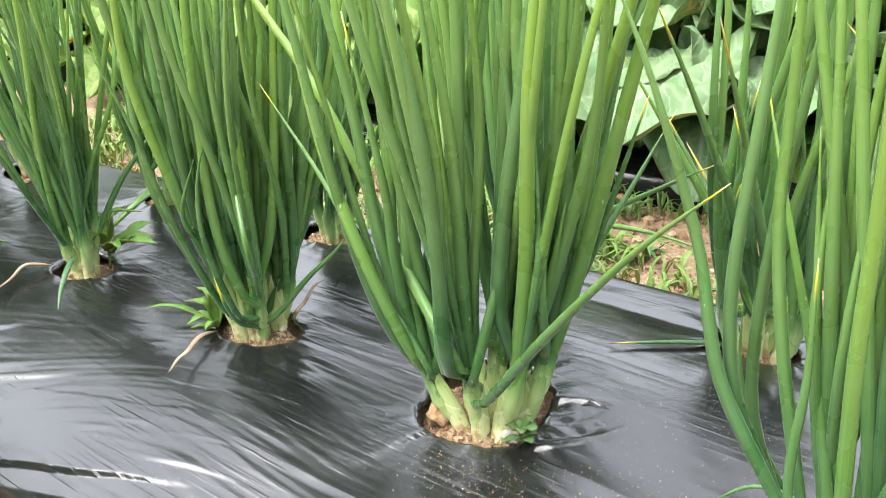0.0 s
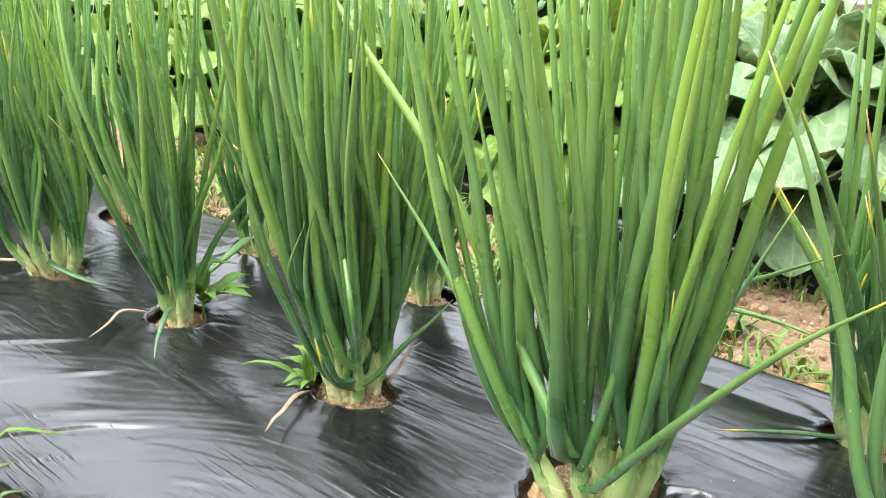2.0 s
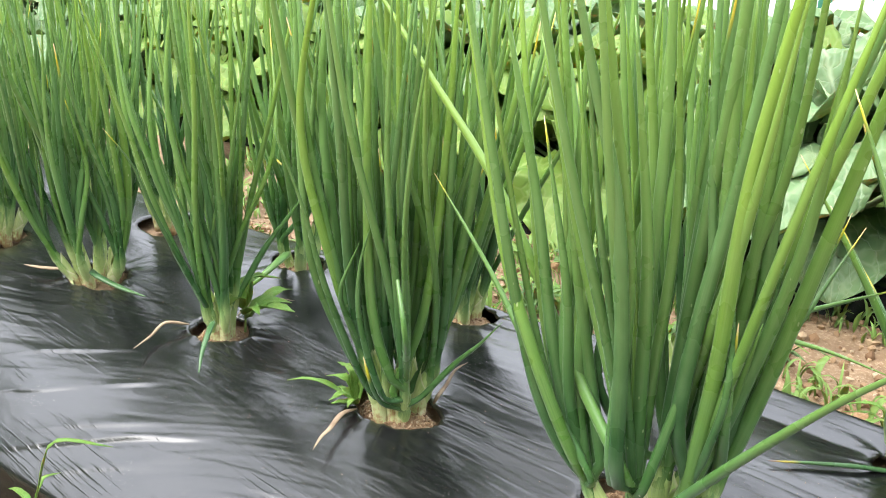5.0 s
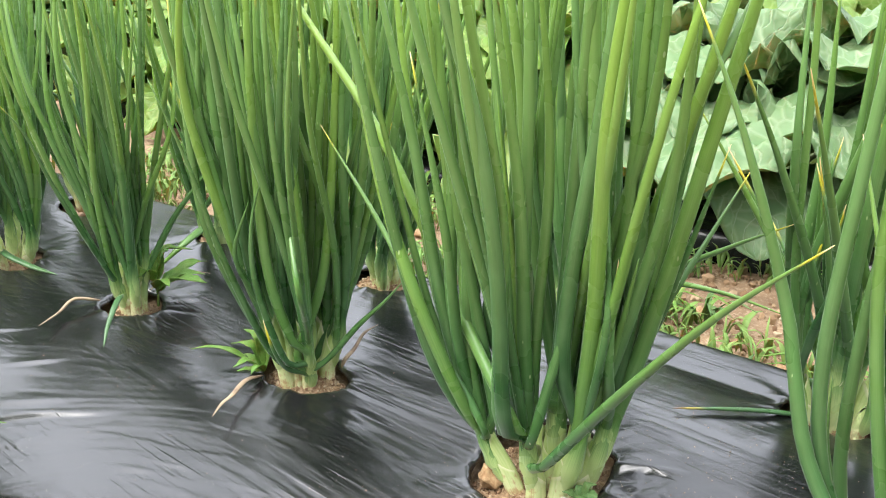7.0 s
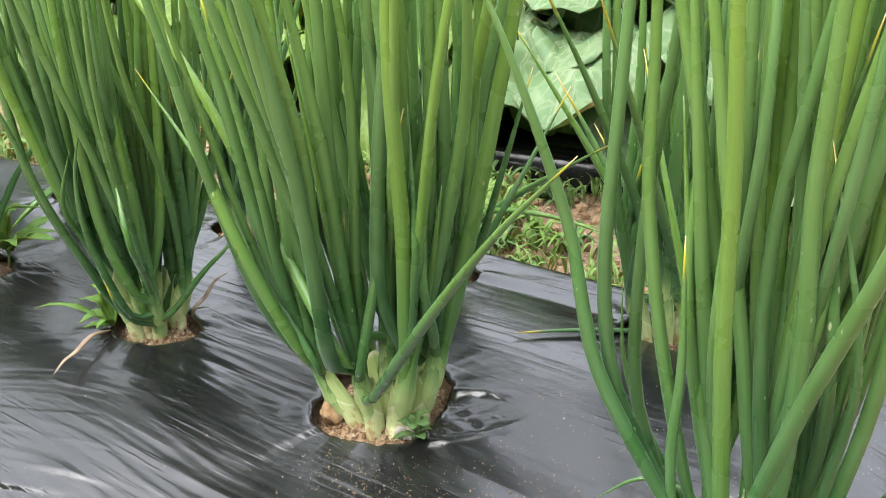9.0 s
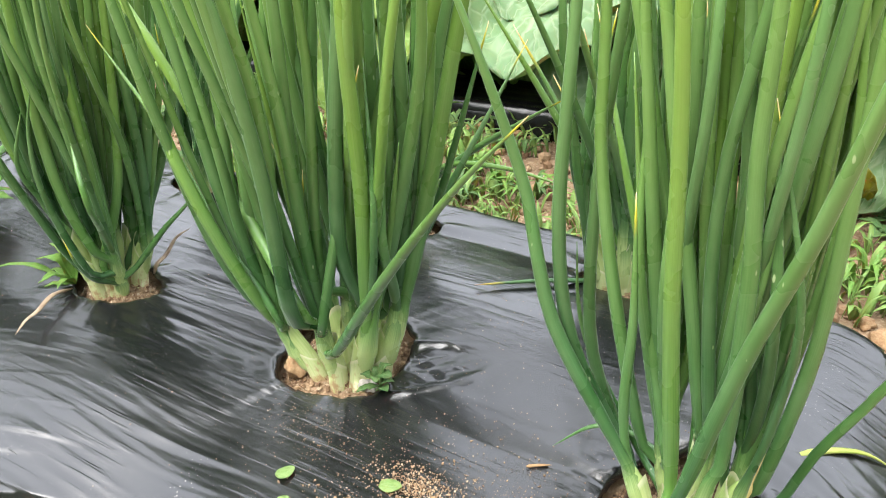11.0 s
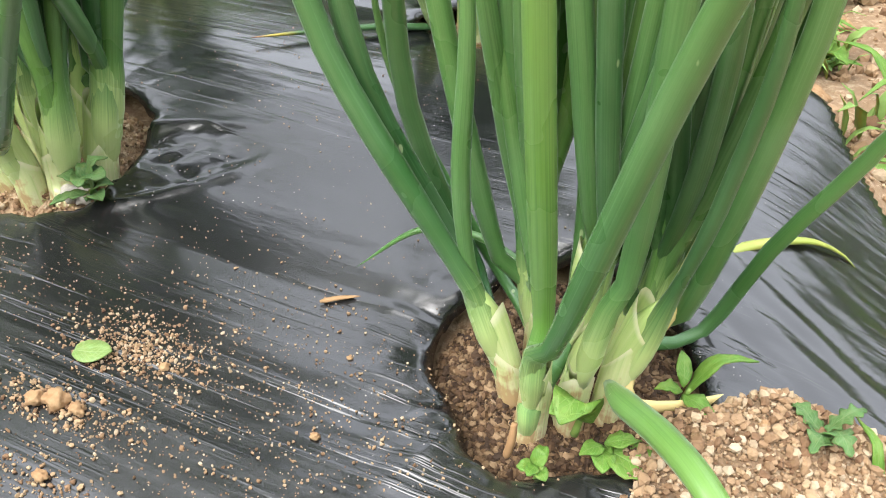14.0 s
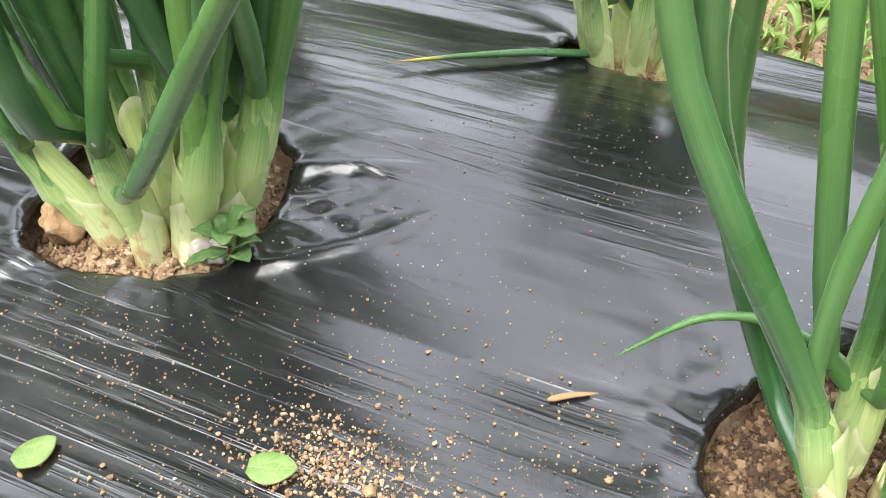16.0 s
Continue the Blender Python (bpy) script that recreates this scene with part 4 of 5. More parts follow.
e.grow(0.0036, "green", (0.230, -0.027, 0.041), (0.251, -0.032, 0.128), (0.268, -0.038, 0.185), (0.279, -0.045, 0.228), (0.326, -0.075, 0.420))
e.grow(0.0034, "green", (0.256, 0.008, 0.029), (0.269, 0.008, 0.108), (0.272, 0.007, 0.175), (0.273, 0.005, 0.237), (0.277, 0.001, 0.420))
e.grow(0.0034, "green", (0.256, 0.018, 0.034), (0.268, 0.021, 0.103), (0.268, 0.023, 0.174), (0.266, 0.024, 0.242), (0.260, 0.028, 0.420))
e.grow(0.0025, "green", (0.261, 0.034, -0.000), (0.275, 0.039, 0.038), (0.291, 0.045, 0.069), (0.304, 0.050, 0.095), (0.420, 0.095, 0.312))
e.grow(0.0033, "green", (0.243, 0.016, 0.057), (0.246, 0.018, 0.128), (0.247, 0.020, 0.190), (0.247, 0.021, 0.245), (0.246, 0.026, 0.420))
e.grow(0.0022, "green", (0.196, 0.019, 0.017), (0.170, 0.017, 0.064), (0.159, 0.017, 0.095), (0.156, 0.018, 0.132))
e.grow(0.0032, "green", (0.192, 0.013, 0.017), (0.168, 0.013, 0.080), (0.166, 0.016, 0.165), (0.172, 0.020, 0.237), (0.188, 0.031, 0.420))
e.grow(0.0034, "green", (0.226, 0.008, 0.017), (0.223, 0.011, 0.108), (0.216, 0.013, 0.177), (0.212, 0.016, 0.243), (0.201, 0.024, 0.420))
e.grow(0.0034, "green", (0.240, 0.010, 0.030), (0.238, 0.010, 0.113), (0.234, 0.009, 0.176), (0.227, 0.008, 0.247), (0.210, 0.006, 0.420))
e.grow(0.0033, "green", (0.249, 0.027, 0.018), (0.257, 0.030, 0.105), (0.260, 0.032, 0.170), (0.258, 0.033, 0.243), (0.253, 0.037, 0.420))
e.grow(0.0017, "green", (0.194, 0.012, 0.034), (0.174, 0.008, 0.034), (0.154, 0.001, 0.017))
e.grow(0.0026, "dry", (0.214, 0.010, 0.058), (0.203, 0.013, 0.140), (0.195, 0.016, 0.222), (0.191, 0.017, 0.262), (0.187, 0.016, 0.273), (0.181, 0.016, 0.268), (0.185, 0.016, 0.260))
e.grow(0.0026, "yellow", (0.212, 0.014, 0.050), (0.180, 0.036, 0.130), (0.158, 0.052, 0.185), (0.139, 0.068, 0.232))
e.grow(0.0024, "dry", (0.236, 0.012, 0.050), (0.232, 0.020, 0.110), (0.228, 0.026, 0.165), (0.226, 0.030, 0.214))
e.fill(14, 7, 0.42, 0.0029, bias=(-0.02, 0.03), keep=clear)
e.fill(50, 10, 0.42, 0.0029, bias=(0.01, 0.04), keep=clear, first=4)
f = Clump(0.112, 0.200, 5, 8, 0.024, "clump of green onions near the back edge of the film")
f.grow(0.0027, "dry", (0.106, 0.196, 0.030), (0.082, 0.212, 0.070), (0.056, 0.228, 0.105), (0.030, 0.239, 0.134))
f.grow(0.0027, "dry", (0.118, 0.186, 0.040), (0.110, 0.172, 0.090), (0.104, 0.158, 0.145), (0.097, 0.145, 0.197))
f.grow(0.0029, "dry", (0.122, 0.184, 0.050), (0.118, 0.152, 0.120), (0.112, 0.115, 0.195), (0.106, 0.084, 0.257))
f.grow(0.0026, "dry", (0.102, 0.198, 0.034), (0.078, 0.199, 0.085), (0.050, 0.198, 0.135), (0.021, 0.196, 0.180))
f.grow(0.0025, "yellow", (0.106, 0.188, 0.044), (0.075, 0.178, 0.110), (0.042, 0.166, 0.170), (0.011, 0.155, 0.222))
f.grow(0.0028, "dry", (0.112, 0.182, 0.050), (0.098, 0.155, 0.125), (0.080, 0.125, 0.200), (0.061, 0.098, 0.264))
f.fill(36, 11, 0.38, 0.0031, bias=(0.05, -0.01))
g = Clump(-0.090, 0.200, 6, 6, 0.018, "clump of green onions behind a fuller clump")
g.grow(0.0026, "pale", (-0.075, 0.195, 0.030), (-0.010, 0.180, 0.085), (0.045, 0.160, 0.125), (0.090, 0.142, 0.156))
g.grow(0.0026, "green", (-0.070, 0.190, 0.040), (-0.020, 0.172, 0.078), (0.040, 0.154, 0.094), (0.097, 0.137, 0.098))
g.fill(26, 8, 0.36, 0.0030, bias=(-0.03, 0.0))
h = Clump(-0.300, 0.178, 7, 7, 0.018, "clump of green onions at the back edge of the bed")
h.fill(36, 19, 0.35, 0.0034, bias=(0.10, 0.02))
k = Clump(-0.515, 0.144, 8, 7, 0.020, "clump of green onions at the back edge of the bed")
k.fill(38, 16, 0.35, 0.0034)
d = Clump(-0.660, -0.020, 9, 9, 0.028, LABEL)
d.fill(74, 19, 0.34, 0.0033)
for ob, x, y, turn in ((d.ob, -0.880, -0.045, 70), (k.ob, -0.735, 0.115, 130), (b.ob, -1.100, -0.060, 200), (f.ob, -0.950, 0.100, 40),
                       (d.ob, -1.320, -0.070, 150), (h.ob, -1.160, 0.090, 260), (f.ob, -1.540, -0.080, 300), (k.ob, -1.380, 0.090, 20),
                       (b.ob, -1.760, -0.090, 90), (d.ob, -1.600, 0.080, 240), (f.ob, -1.980, -0.100, 10), (k.ob, -1.820, 0.080, 170), (d.ob, -2.200, -0.100, 310)):
    ob = copy_thing(ob, pose(x, y, film_height(x, y) - 0.006, 0, 0, turn))
    ob["label"] = "dense clump of green onions farther along the row"


# ---- withered and fallen leaves about the clumps ----
def loose(name, label, r, mat, *points, taper=0.9, flat=0.6, category="fallen leaf"):
    """A limp or withered leaf lying on the film, as one tube that is pressed flat."""
    at = Vector(points[0])
    v, f, low, length = tube(curve(points, 22), lambda s: r * min(1.0, 0.4 + 5 * s) * (1 - taper * s ** 3), 8, flat)
    ob = mesh_object(name, [p - at for p in v], f, mat, None, floats={"low": [x + 0.1 for x in low], "high": [length - x for x in low], "across": [abs((i % 8) / 4 - 1) for i in range(len(low))]})
    ob.location = at
    return tagged(ob, label, category)


loose("withered_leaf", "thin brown withered onion leaf lying on the film", 0.0026, STRAW, (-0.240, -0.014, 0.004), (-0.236, -0.032, 0.009), (-0.229, -0.050, 0.007), (-0.224, -0.062, 0.008), (-0.219, -0.074, 0.005), flat=0.35)
loose("withered_leaf", "curled brown withered onion leaf behind the clump", 0.0017, STRAW, (-0.196, 0.028, 0.008), (-0.193, 0.030, 0.016), (-0.198, 0.044, 0.017), (-0.201, 0.058, 0.024), (-0.200, 0.072, 0.026))
loose("withered_leaf", "brown withered onion leaf hanging over the hole's rim", 0.0024, STRAW, (-0.470, -0.022, 0.004), (-0.478, -0.042, 0.010), (-0.474, -0.060, 0.004), (-0.464, -0.083, 0.003))
loose("fallen_leaf", "short green onion leaf bent down onto the film", 0.0028, GREEN, (-0.425, -0.022, 0.022), (-0.410, -0.036, 0.024), (-0.395, -0.054, 0.014), (-0.380, -0.068, 0.004))
loose("withered_leaf", "thin pale root lying on the film", 0.0013, STRAW, (-0.445, 0.015, 0.008), (-0.455, 0.035, 0.010), (-0.446, 0.055, 0.014), (-0.430, 0.072, 0.010))
loose("fallen_leaf", "grey-green onion leaf arching down onto the film", 0.0050, GREEN, (-0.500, 0.120, 0.030), (-0.478, 0.090, 0.034), (-0.474, 0.066, 0.026), (-0.486, 0.048, 0.008))
loose("fallen_leaf", "green onion leaf lying flat on the film", 0.0040, GREEN, (-0.648, -0.032, 0.014), (-0.625, -0.036, 0.014), (-0.590, -0.028, 0.008), (-0.556, -0.020, 0.006))
loose("withered_leaf", "pale withered leaf lying beside the clump", 0.0026, STRAW, (-0.690, -0.045, 0.006), (-0.715, -0.060, 0.006), (-0.740, -0.066, 0.004))
on_film = [(x, y, film_height(x, y) + 0.0035) for x, y in ((0.105, 0.184), (0.080, 0.161), (0.056, 0.138), (0.034, 0.117))]
loose("fallen_leaf", "thin onion leaf with a withered tip lying on the film", 0.0030, BROWN_TIP, *on_film)
loose("yellowing_leaf", "yellow-green onion leaf lying on the film with a curled tip", 0.0026, YELLOWING, (0.248, 0.062, 0.000), (0.268, 0.088, -0.002), (0.288, 0.108, -0.008), (0.302, 0.118, -0.018), (0.309, 0.118, -0.024))
loose("withered_leaf", "cream withered onion leaf hanging from the clump", 0.0030, CREAM, (0.256, 0.018, 0.052), (0.254, 0.008, 0.036), (0.246, -0.002, 0.014), (0.249, -0.006, 0.004), (0.262, 0.002, 0.000), (0.276, 0.018, -0.006), (0.283, 0.026, -0.010), taper=0.6, flat=0.45)
loose("yellowing_leaf", "yellow withered leaf on the soil behind the film", 0.0040, CREAM, (-0.290, 0.235, -0.030), (-0.260, 0.240, -0.045), (-0.225, 0.232, -0.052))
loose("fallen_leaf", "onion leaf bent over out of the hole with a kink", 0.0044, GREEN, (0.243, -0.012, 0.016), (0.250, -0.024, 0.024), (0.262, -0.040, 0.036), (0.274, -0.056, 0.044), (0.284, -0.066, 0.038), (0.292, -0.074, 0.004), taper=0.7, flat=0.75)


def small_leaf(name, label, x, y, size, turn, mat, category="leaf"):
    """An oval leaf lying on the film."""
    z = film_height(x, y) + 0.0016
    dx, dy = math.cos(radians(turn)) * size, math.sin(radians(turn)) * size
    ob = leaf_part(name, None, [(x - dx, y - dy, z + 0.0006), (x, y, z), (x + dx, y + dy, z + 0.0012)], rounded(size * 0.78), mat, (x, y, z), n=11, cup=0.12, thick=0.0005)
    ob.location = (x, y, z)
    return tagged(ob, label, category)


small_leaf("round_leaf", "small round pale green leaf lying on soil crumbs", 0.087, -0.054, 0.0062, 20, PALE_LEAF)
small_leaf("round_leaf", "small oval pale green leaf lying on the film", 0.029, -0.073, 0.0056, 70, PALE_LEAF)
small_leaf("round_leaf", "tiny pale green leaf fragment on the film", 0.041, -0.088, 0.0032, 40, PALE_LEAF)
on_film = [(x, y, film_height(x, y) + 0.0012) for x, y in ((0.141, -0.004), (0.146, 0.000), (0.153, 0.003))]
loose("chaff", "small brown husk lying on the film", 0.0011, TWIG, *on_film, category="husk")
loose("twig", "broken brown twig stuck in the soil", 0.0013, TWIG, (0.221, -0.034, -0.004), (0.222, -0.033, 0.003), (0.222, -0.031, 0.009), taper=0.3, flat=0.9, category="twig")


# ---- weeds ----
def weed(label, x, y, z, leaves, mat, stem=0.0, toothed=False):
    """A weed: a short stem and single leaves; each leaf is turn, length, half width, rise."""
    ob = thing("weed", label, "weed", (x, y, z))
    r = random.Random(int((x + 3) * 9173 + y * 511))
    if stem:
        v, f, low, n = tube(curve([(0, 0, -0.004), (0.001, 0.001, stem * 0.5), (0.002, 0, stem)], 6), lambda s: 0.0013 - 0.0005 * s, 6)
        mesh_object("stem", v, f, mat, ob, "thin green stem")
    for i, (turn, length, half, rise) in enumerate(leaves):
        t = radians(turn)
        c, s = math.cos(t), math.sin(t)
        h0 = stem * (0.3 + 0.7 * (i + 1) / len(leaves)) if stem else 0.0
        up = math.sin(radians(rise))
        flat = math.cos(radians(rise))
        p = [(0, 0, h0), (c * flat * length * 0.35, s * flat * length * 0.35, h0 + up * length * 0.45),
             (c * flat * length * 0.7, s * flat * length * 0.7, h0 + up * length * 0.72), (c * length * (0.6 + 0.4 * flat), s * length * (0.6 + 0.4 * flat), h0 + up * length * 0.62)]
        shape = lobed(half) if toothed else pointed(half) if half < length * 0.34 else rounded(half)
        leaf_part("leaf", ob, p, shape, mat, n=19 if toothed else 11, cup=0.18, wave=0.7, seed=r.random() * 9, thick=0.0005)
    return ob


weed("bright green grassy weed growing at the edge of the hole", -0.247, -0.006, 0.002,
     [(218, 0.060, 0.0034, 30), (200, 0.036, 0.0042, 60), (170, 0.042, 0.0042, 70), (262, 0.030, 0.0046, 45), (300, 0.028, 0.0040, 40), (120, 0.036, 0.0042, 66), (240, 0.022, 0.0042, 18), (190, 0.024, 0.0046, 35), (150, 0.028, 0.005, 40)], WEED)
weed("lush green broad-leaved weed beside the onion stems", -0.432, 0.014, 0.000,
     [(45, 0.050, 0.008, 35), (80, 0.055, 0.009, 30), (20, 0.060, 0.010, 25), (350, 0.040, 0.008, 35), (120, 0.045, 0.008, 60), (60, 0.050, 0.007, 70), (300, 0.03, 0.007, 55)], WEED, 0.02)
weed("small green weed with oval leaves in the hole", 0.034, 0.006, -0.003,
     [(340, 0.011, 0.004, 40), (20, 0.012, 0.004, 50), (250, 0.016, 0.003, 15), (120, 0.011, 0.004, 60), (200, 0.012, 0.0035, 30), (60, 0.013, 0.0035, 65), (300, 0.010, 0.004, 30), (0, 0.011, 0.004, 20)], WEED_DARK, 0.018)
weed("weed with an oval leaf spread on the soil of the hole", 0.246, -0.022, -0.002,
     [(345, 0.022, 0.0072, 6), (285, 0.010, 0.0035, 12), (235, 0.009, 0.003, 18), (20, 0.010, 0.003, 20)], WEED, 0.004)
weed("round weed leaf standing against the onion stems", 0.237, -0.021, 0.004, [(262, 0.017, 0.0068, 74), (225, 0.010, 0.0038, 40)], WEED, 0.006)
weed("small three-leaved seedling in damp soil", 0.231, -0.037, -0.004, [(200, 0.006, 0.0024, 40), (320, 0.006, 0.0024, 35), (80, 0.007, 0.0024, 55), (260, 0.005, 0.002, 20)], WEED, 0.006)
weed("green weed with lance-shaped leaves at the hole's rim", 0.262, 0.006, -0.004,
     [(30, 0.026, 0.0026, 58), (325, 0.014, 0.0034, 15), (215, 0.010, 0.0025, 30), (110, 0.012, 0.0025, 40)], WEED, 0.008)
weed("grey-green weed with lobed leaves on the soil at the film's end", 0.303, 0.010, -0.012,
     [(200, 0.018, 0.0040, 28), (255, 0.015, 0.0050, 55), (150, 0.013, 0.0040, 30), (300, 0.015, 0.0046, 48), (40, 0.013, 0.0036, 40)], WEED_DARK, 0.013, True)
weed("thin green grass on the loose soil of the corner", 0.322, 0.004, -0.016,
     [(165, 0.034, 0.0016, 35), (120, 0.026, 0.0018, 55), (40, 0.030, 0.0018, 50), (220, 0.024, 0.0022, 15), (300, 0.026, 0.0018, 30)], WEED)
for x, y, z in ((0.340, 0.235, -0.070), (0.372, 0.260, -0.068), (0.395, 0.215, -0.066), (0.355, 0.285, -0.074), (0.335, -0.020, -0.022), (0.36, 0.03, -0.05)):
    weed("leafy green weed among grass beside the film", x, y, z,
         [(k * 51 + 20 * math.sin(k * 3 + x * 90), 0.026 + 0.012 * math.sin(k * 5 + y * 80), 0.0040, 25 + 20 * math.sin(k * 7)) for k in range(7)], WEED, 0.012)
weed("small seedling with oval leaves at the edge of the film", 0.296, 0.204, -0.062,
     [(30, 0.020, 0.008, 15), (150, 0.018, 0.006, 40), (270, 0.022, 0.008, 12), (90, 0.016, 0.007, 50)], WEED_DARK, 0.012)
weed("arching grass blade with a chewed edge in front of the bed", -0.384, -0.214, -0.052,
     [(48, 0.085, 0.0034, 66), (95, 0.030, 0.0020, 60), (340, 0.022, 0.0040, 20), (200, 0.026, 0.0030, 30)], WEED)
weed("small green weed on the soil in front of the bed", -0.350, -0.222, -0.058,
     [(70, 0.034, 0.0026, 70), (150, 0.022, 0.0045, 25), (250, 0.020, 0.0050, 20), (10, 0.022, 0.0042, 30)], WEED_DARK, 0.006)
for i in range(64):
    x, y = rng.uniform(-0.75, 0.48), rng.uniform(0.28, 0.60)
    if y < back_edge(x) + 0.05:
        continue
    grassy = rng.random() < 0.45
    n = rng.randint(5, 9)
    leaves = [(rng.uniform(0, 360), rng.uniform(0.03, 0.07), rng.uniform(0.0022, 0.0038), rng.uniform(35, 75)) if grassy else
              (360 / n * k + rng.uniform(-20, 20), rng.uniform(0.014, 0.034), rng.uniform(0.005, 0.0095), rng.uniform(10, 45)) for k in range(n)]
    weed("tuft of fine green grass on the path" if grassy else "low broad-leaved weed on the path", x, y, ground_height(x, y) - 0.001,
         leaves, rng.choice([WEED, WEED_DARK]), 0.0 if grassy else rng.uniform(0.004, 0.015))


def ground_cover(name, count, area, label, seed, keep):
    """Fine grass and seedlings that nobody could count."""
    r = random.Random(seed)
    verts, faces, us, vs = [], [], [], []
    for i in range(count):
        x, y = r.uniform(area[0], area[1]), r.uniform(area[2], area[3])
        if not keep(x, y) or noise.noise((x * 7, y * 7, 3.0)) < -0.08:
            continue
        z, t, l = ground_height(x, y), r.uniform(0, math.tau), r.uniform(0.012, 0.045)
        lean = r.uniform(0.3, 1.0)
        c, s = math.cos(t) * lean, math.sin(t) * lean
        line = curve([(x, y, z - 0.002), (x + c * l * 0.4, y + s * l * 0.4, z + l * 0.6), (x + c * l, y + s * l, z + l * (1.1 - 0.6 * lean))], 5)
        v, f, u, w = blade(line, pointed(r.uniform(0.0012, 0.0045)), 3, cup=0.3, thick=0.0003)
        k = len(verts)
        verts += v
        faces += [tuple(q + k for q in g) for g in f]
    ob = mesh_object(name, verts, faces, WEED)
    return tagged(ob, label, "grass", kind="stuff")


ground_cover("path_grass", 5200, (-1.2, 0.7, 0.27, 0.62), "fine green grass and seedlings on the soil path", 21, lambda x, y: y > back_edge(x) + 0.045)
ground_cover("front_grass", 260, (-0.7, -0.25, -0.34, -0.16), "fine green grass in front of the bed", 22, lambda x, y: y < front_edge(x) - 0.03)


# ---- the cabbages behind ----
def cabbage(label, seed, mat, count=11, size=1.0, stalks=True):
    r = random.Random(seed)
    ob = thing("cabbage_plant", label, "cabbage", (0, 0, 0), "cabbages on the next bed")
    v, f, low, n = tube(curve([(0, 0, -0.02), (0.004, 0, 0.03), (0, 0.004, 0.07 * size)], 6), lambda s: 0.014 - 0.004 * s, 8)
    mesh_object("stalk", v, f, STALK, ob, "thick pale green stalk")
    for i in range(count):
        t = 2.4 * i + r.uniform(-0.3, 0.3)
        k = i / count
        rise = radians(2 + 68 * k + r.uniform(-9, 9))
        reach = (0.075 + 0.03 * r.random()) * size
        length = r.uniform(0.17, 0.23) * size * (1 - 0.2 * k)
        out = Vector((math.cos(t), math.sin(t), 0))
        z0 = (0.015 + 0.06 * k) * size
        p0 = Vector((0, 0, z0))
        p1 = p0 + out * reach * math.cos(rise) + Vector((0, 0, reach * (0.25 + math.sin(rise))))
        v, f, low, n = tube(curve([p0, p0.lerp(p1, 0.5) + Vector((0, 0, -0.006)), p1 + (p1 - p0) * 0.25], 7), lambda s: (0.0075 - 0.004 * s) * size, 7, 0.7)
        p2 = p1 + out * length * 0.5 * math.cos(rise) + Vector((0, 0, length * 0.5 * math.sin(rise) + 0.01))
        p3 = p1 + out * length * math.cos(rise * 0.6) + Vector((0, 0, length * (0.75 * math.sin(rise) - 0.20 - 0.30 * (1 - k) ** 2)))
        shade = CABBAGE_YELLOW if i < 2 and mat is CABBAGE_YOUNG and r.random() < 0.3 else CABBAGE_YOUNG if r.random() < 0.22 else mat
        leaf = leaf_part("leaf", ob, [p1, p2, p3], rounded(length * r.uniform(0.44, 0.56)), shade, n=19, nu=15, cup=0.16, wave=0.9, seed=r.random() * 30, thick=0.0012)
        if stalks:
            mesh_object("leaf_stalk", v, f, STALK, leaf, "pale green leaf stalk")
    return ob


KIN = [cabbage("leafy pale green cabbage plant with veined leaves", 31, CABBAGE, 28, 0.98), cabbage("leafy blue-green cabbage plant with broad wavy leaves", 32, CABBAGE, 27, 0.94),
       cabbage("leafy young cabbage plant with yellow-green leaves", 33, CABBAGE_YOUNG, 26, 0.90)]
FAR = [cabbage("leafy pale green cabbage farther back in the plot", 41, CABBAGE, 17, 1.0, False), cabbage("leafy yellow-green cabbage farther back in the plot", 42, CABBAGE_YOUNG, 16, 0.96, False)]
FAR[0].matrix_basis = pose(0.16, 1.24, -0.065, 0, 0, 50)
FAR[1].matrix_basis = pose(-0.14, 1.23, -0.065, 0, 0, 220)
KIN[0].matrix_basis = pose(-0.17, 0.775, -0.060, 0, 0, 20)
KIN[1].matrix_basis = pose(0.29, 0.77, -0.055, 0, 0, 75)
KIN[2].matrix_basis = pose(-0.60, 0.80, -0.055, 0, 0, 160)
rows = [(0.76, -1.00, 6, 0.34, -0.055), (1.05, 0.06, 10, 0.30, -0.06), (1.24, -0.42, 10, 0.28, -0.06), (1.42, 0.16, 13, 0.28, -0.10), (1.59, 0.02, 13, 0.28, -0.14),
        (1.76, 0.10, 13, 0.28, -0.17), (1.95, -0.04, 13, 0.28, -0.19)]
for y, x, n, gap, z in rows:
    for i in range(n):
        ob = copy_thing(rng.choice(FAR if y > 1.1 else KIN), pose(x - gap * i + rng.uniform(-0.05, 0.05), y + rng.uniform(-0.05, 0.05), z, rng.uniform(-4, 4), rng.uniform(-4, 4), rng.uniform(0, 360)))
        ob.scale = [rng.uniform(0.86, 1.0) if y > 0.9 else 1.0] * 3
copy_thing(KIN[2], pose(0.66, 0.84, -0.055, 0, 0, 250))
copy_thing(KIN[0], pose(0.50, 1.22, -0.06, 0, 0, 130))
for j, x, y, turn in ((1, 0.07, 0.90, 200), (2, -0.38, 0.88, 40), (0, -0.80, 0.90, 300), (2, 0.34, 1.10, 100)):
    copy_thing(KIN[j], pose(x, y, -0.055, 0, 0, turn))


at = [(0.205, 0.560, -0.062), (0.198, 0.520, -0.020), (0.190, 0.488, 0.012), (0.186, 0.466, 0.022)]
old = leaf_part("fallen_leaf", None, at, rounded(0.030), CABBAGE_YELLOW, at[1], n=13, nu=9, cup=0.1, wave=0.4, thick=0.0008)
old.location = at[1]
tagged(old, "yellow withered cabbage leaf drooping over the path", "fallen leaf")


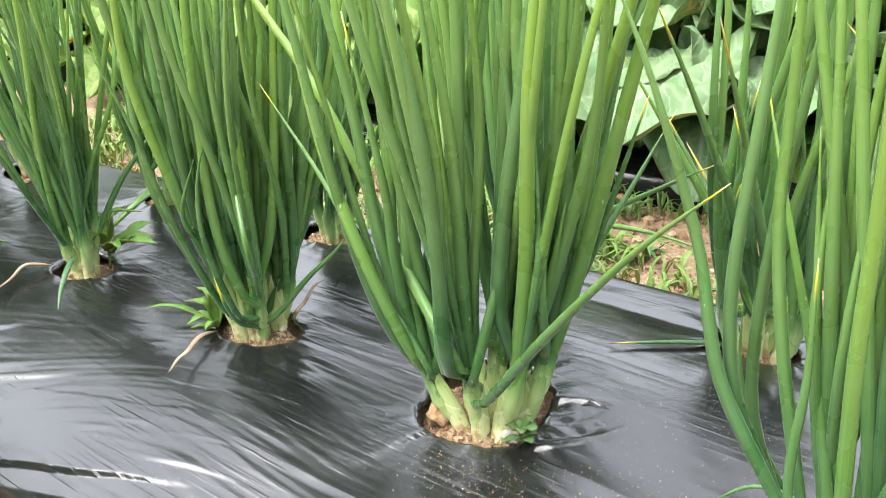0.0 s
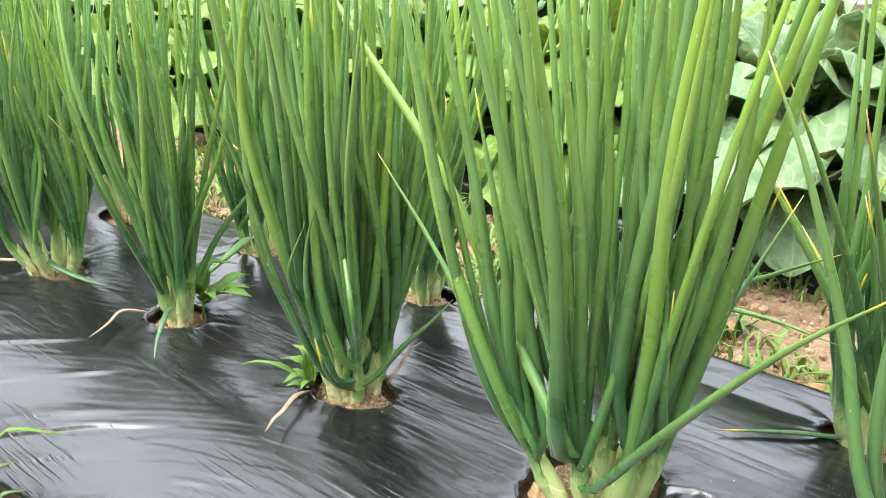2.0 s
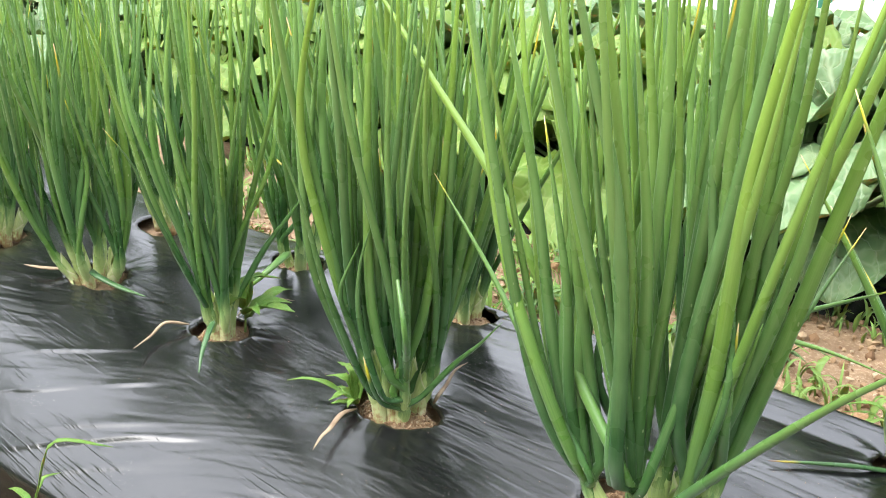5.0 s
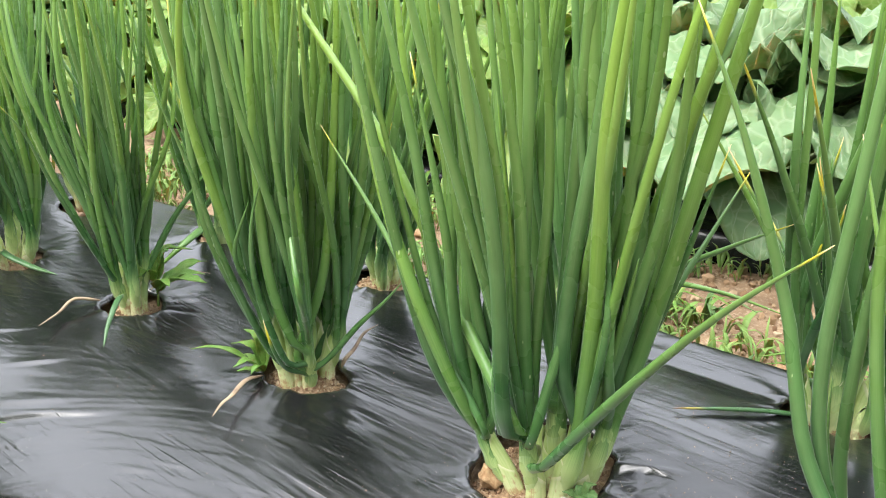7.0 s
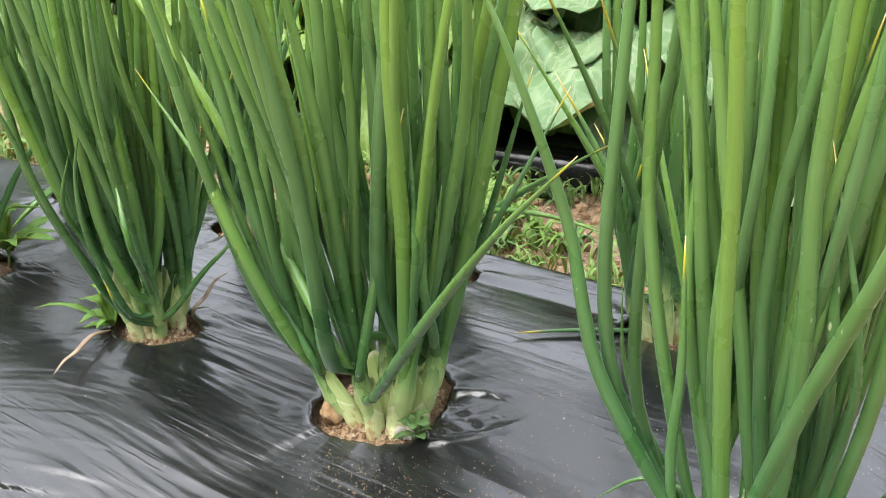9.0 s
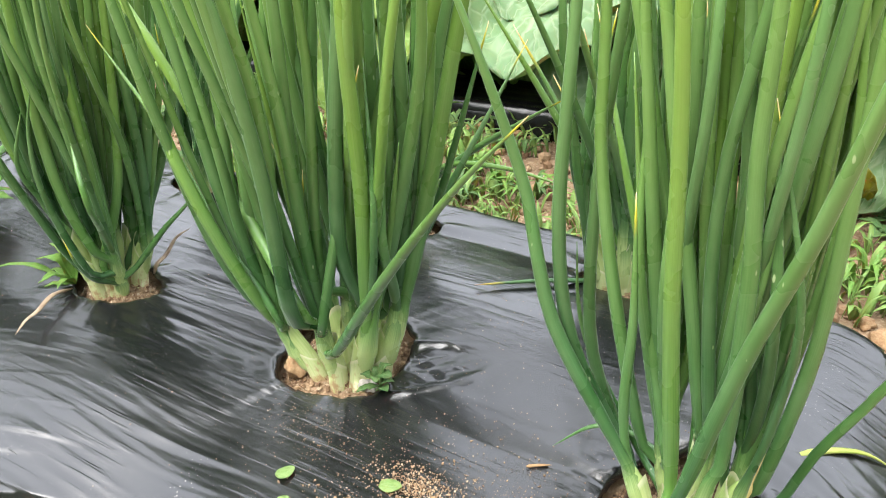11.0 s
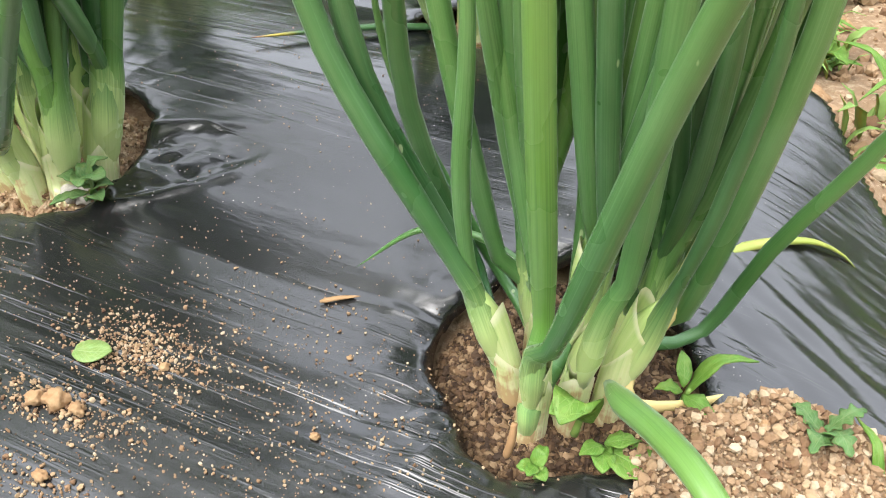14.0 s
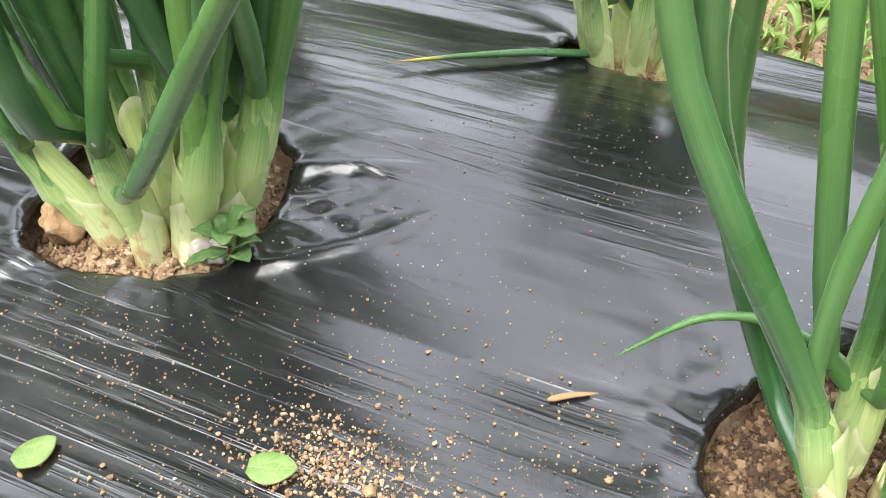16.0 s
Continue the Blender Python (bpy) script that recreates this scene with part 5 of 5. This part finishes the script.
# ---- the far edge of the plot ----
def low_sheet(x, y):
    return -0.19 + 0.16 * ease(2.36, 2.44, y) + 0.25 * ease(2.44, 3.4, y) + 0.02 * noise.noise((x * 2, y * 5, 0.3)) + 0.006 * noise.noise((x * 9, y * 22, 0.9))


cover = sheet("plastic_sheet", steps((-4.6, -1.0, 70)), steps((2.34, 3.5, 50)), low_sheet, SHEET)
tagged(cover, "white plastic sheet spread over a low bed", "plastic sheet")
thin = cover.modifiers.new("thickness", "SOLIDIFY")
thin.thickness = 0.004
wall = thing("rubble_wall", "low wall of pale rough stones behind the vegetables", "stone wall", (0, 2.45, -0.19))
STONES = []
for i in range(6):
    bm = bmesh.new()
    bmesh.ops.create_icosphere(bm, subdivisions=2, radius=1)
    for v in bm.verts:
        v.co *= 1 + 0.3 * noise.noise(v.co * 1.4 + Vector((i * 3.0, 0, 0))) + 0.12 * noise.noise(v.co * 4 + Vector((0, i * 3.0, 0)))
        v.co = Vector((v.co.x * 0.085, v.co.y * 0.07, v.co.z * 0.05))
    me = bpy.data.meshes.new("stone")
    bm.to_mesh(me)
    bm.free()
    me.materials.append(RUBBLE)
    STONES.append(me)
for i in range(100):
    ob = new("stone", STONES[i % 6])
    ob.parent = wall
    ob.location = (-0.98 + (i % 20) * 0.115 + rng.uniform(-0.02, 0.02) + 0.05 * (i // 20), rng.uniform(-0.03, 0.03), 0.035 + 0.062 * (i // 20))
    ob.rotation_euler = (rng.uniform(-0.3, 0.3), rng.uniform(-0.3, 0.3), rng.uniform(0, 6))
fence = thing("net_fence", "dark green net fence at the edge of the plot", "fence", (0, 2.85, -0.19))
for i in range(7):
    v, f, low, n = tube([Vector((-1.0 + i * 0.6, 0, 0)), Vector((-1.0 + i * 0.6, 0, 0.9))], lambda s: 0.012, 8)
    mesh_object("post", v, f, STALK, fence, "thin fence post")
verts, faces = [], []
for i in range(121):
    k, x = len(verts), -1.0 + i * 0.03
    verts += [(x - 0.009, -0.018, 0.0), (x + 0.009, -0.018, 0.0), (x + 0.009, -0.018, 0.88), (x - 0.009, -0.018, 0.88)]
    faces.append((k, k + 1, k + 2, k + 3))
for j in range(30):
    k, z = len(verts), 0.01 + j * 0.03
    verts += [(-1.0, -0.022, z - 0.004), (2.6, -0.022, z - 0.004), (2.6, -0.022, z + 0.004), (-1.0, -0.022, z + 0.004)]
    faces.append((k, k + 1, k + 2, k + 3))
net = mesh_object("net", verts, faces, NET, fence, "dark green woven netting", smooth=False)
thin = net.modifiers.new("thickness", "SOLIDIFY")
thin.thickness = 0.003


# ---- an unseen dense hedge closes the plot, added to block low light and darken reflections ----
UNSEEN_HEDGE = plain_plant("unseen_hedge_leaves", (0.035, 0.075, 0.020), (0.06, 0.12, 0.03), 9.0, 0.6, 0.03)


def hedge(name, points, tall):
    verts, faces, n = [], [], 150
    line = curve(points, n)
    for i, p in enumerate(line):
        for j in range(16):
            z = tall * j / 15
            k = 0.16 * noise.noise((i * 0.35, j * 0.5, tall)) + 0.25 * (j / 15) ** 3
            verts.append((p.x * (1 + 0.05 * k) + k * 0.3, p.y - k, p.z + z * (1 + 0.08 * noise.noise((i * 0.4, 0, 1.0)))))
    for i in range(n - 1):
        for j in range(15):
            a = i * 16 + j
            faces.append((a, a + 16, a + 17, a + 1))
    ob = mesh_object(name, verts, faces, UNSEEN_HEDGE)
    thick = ob.modifiers.new("thickness", "SOLIDIFY")
    thick.thickness = 0.4
    return tagged(ob, "dense dark green hedge added out of view to block low light", "hedge", kind="structure")


hedge("hedge", [(-5.2, 4.2, -0.12), (-5.0, 0.5, -0.12), (-3.8, -2.0, -0.12), (-1.0, -2.5, -0.12), (1.6, -2.4, -0.12), (3.8, -1.6, -0.12), (4.6, 1.0, -0.12), (4.6, 4.2, -0.12)], 1.8)
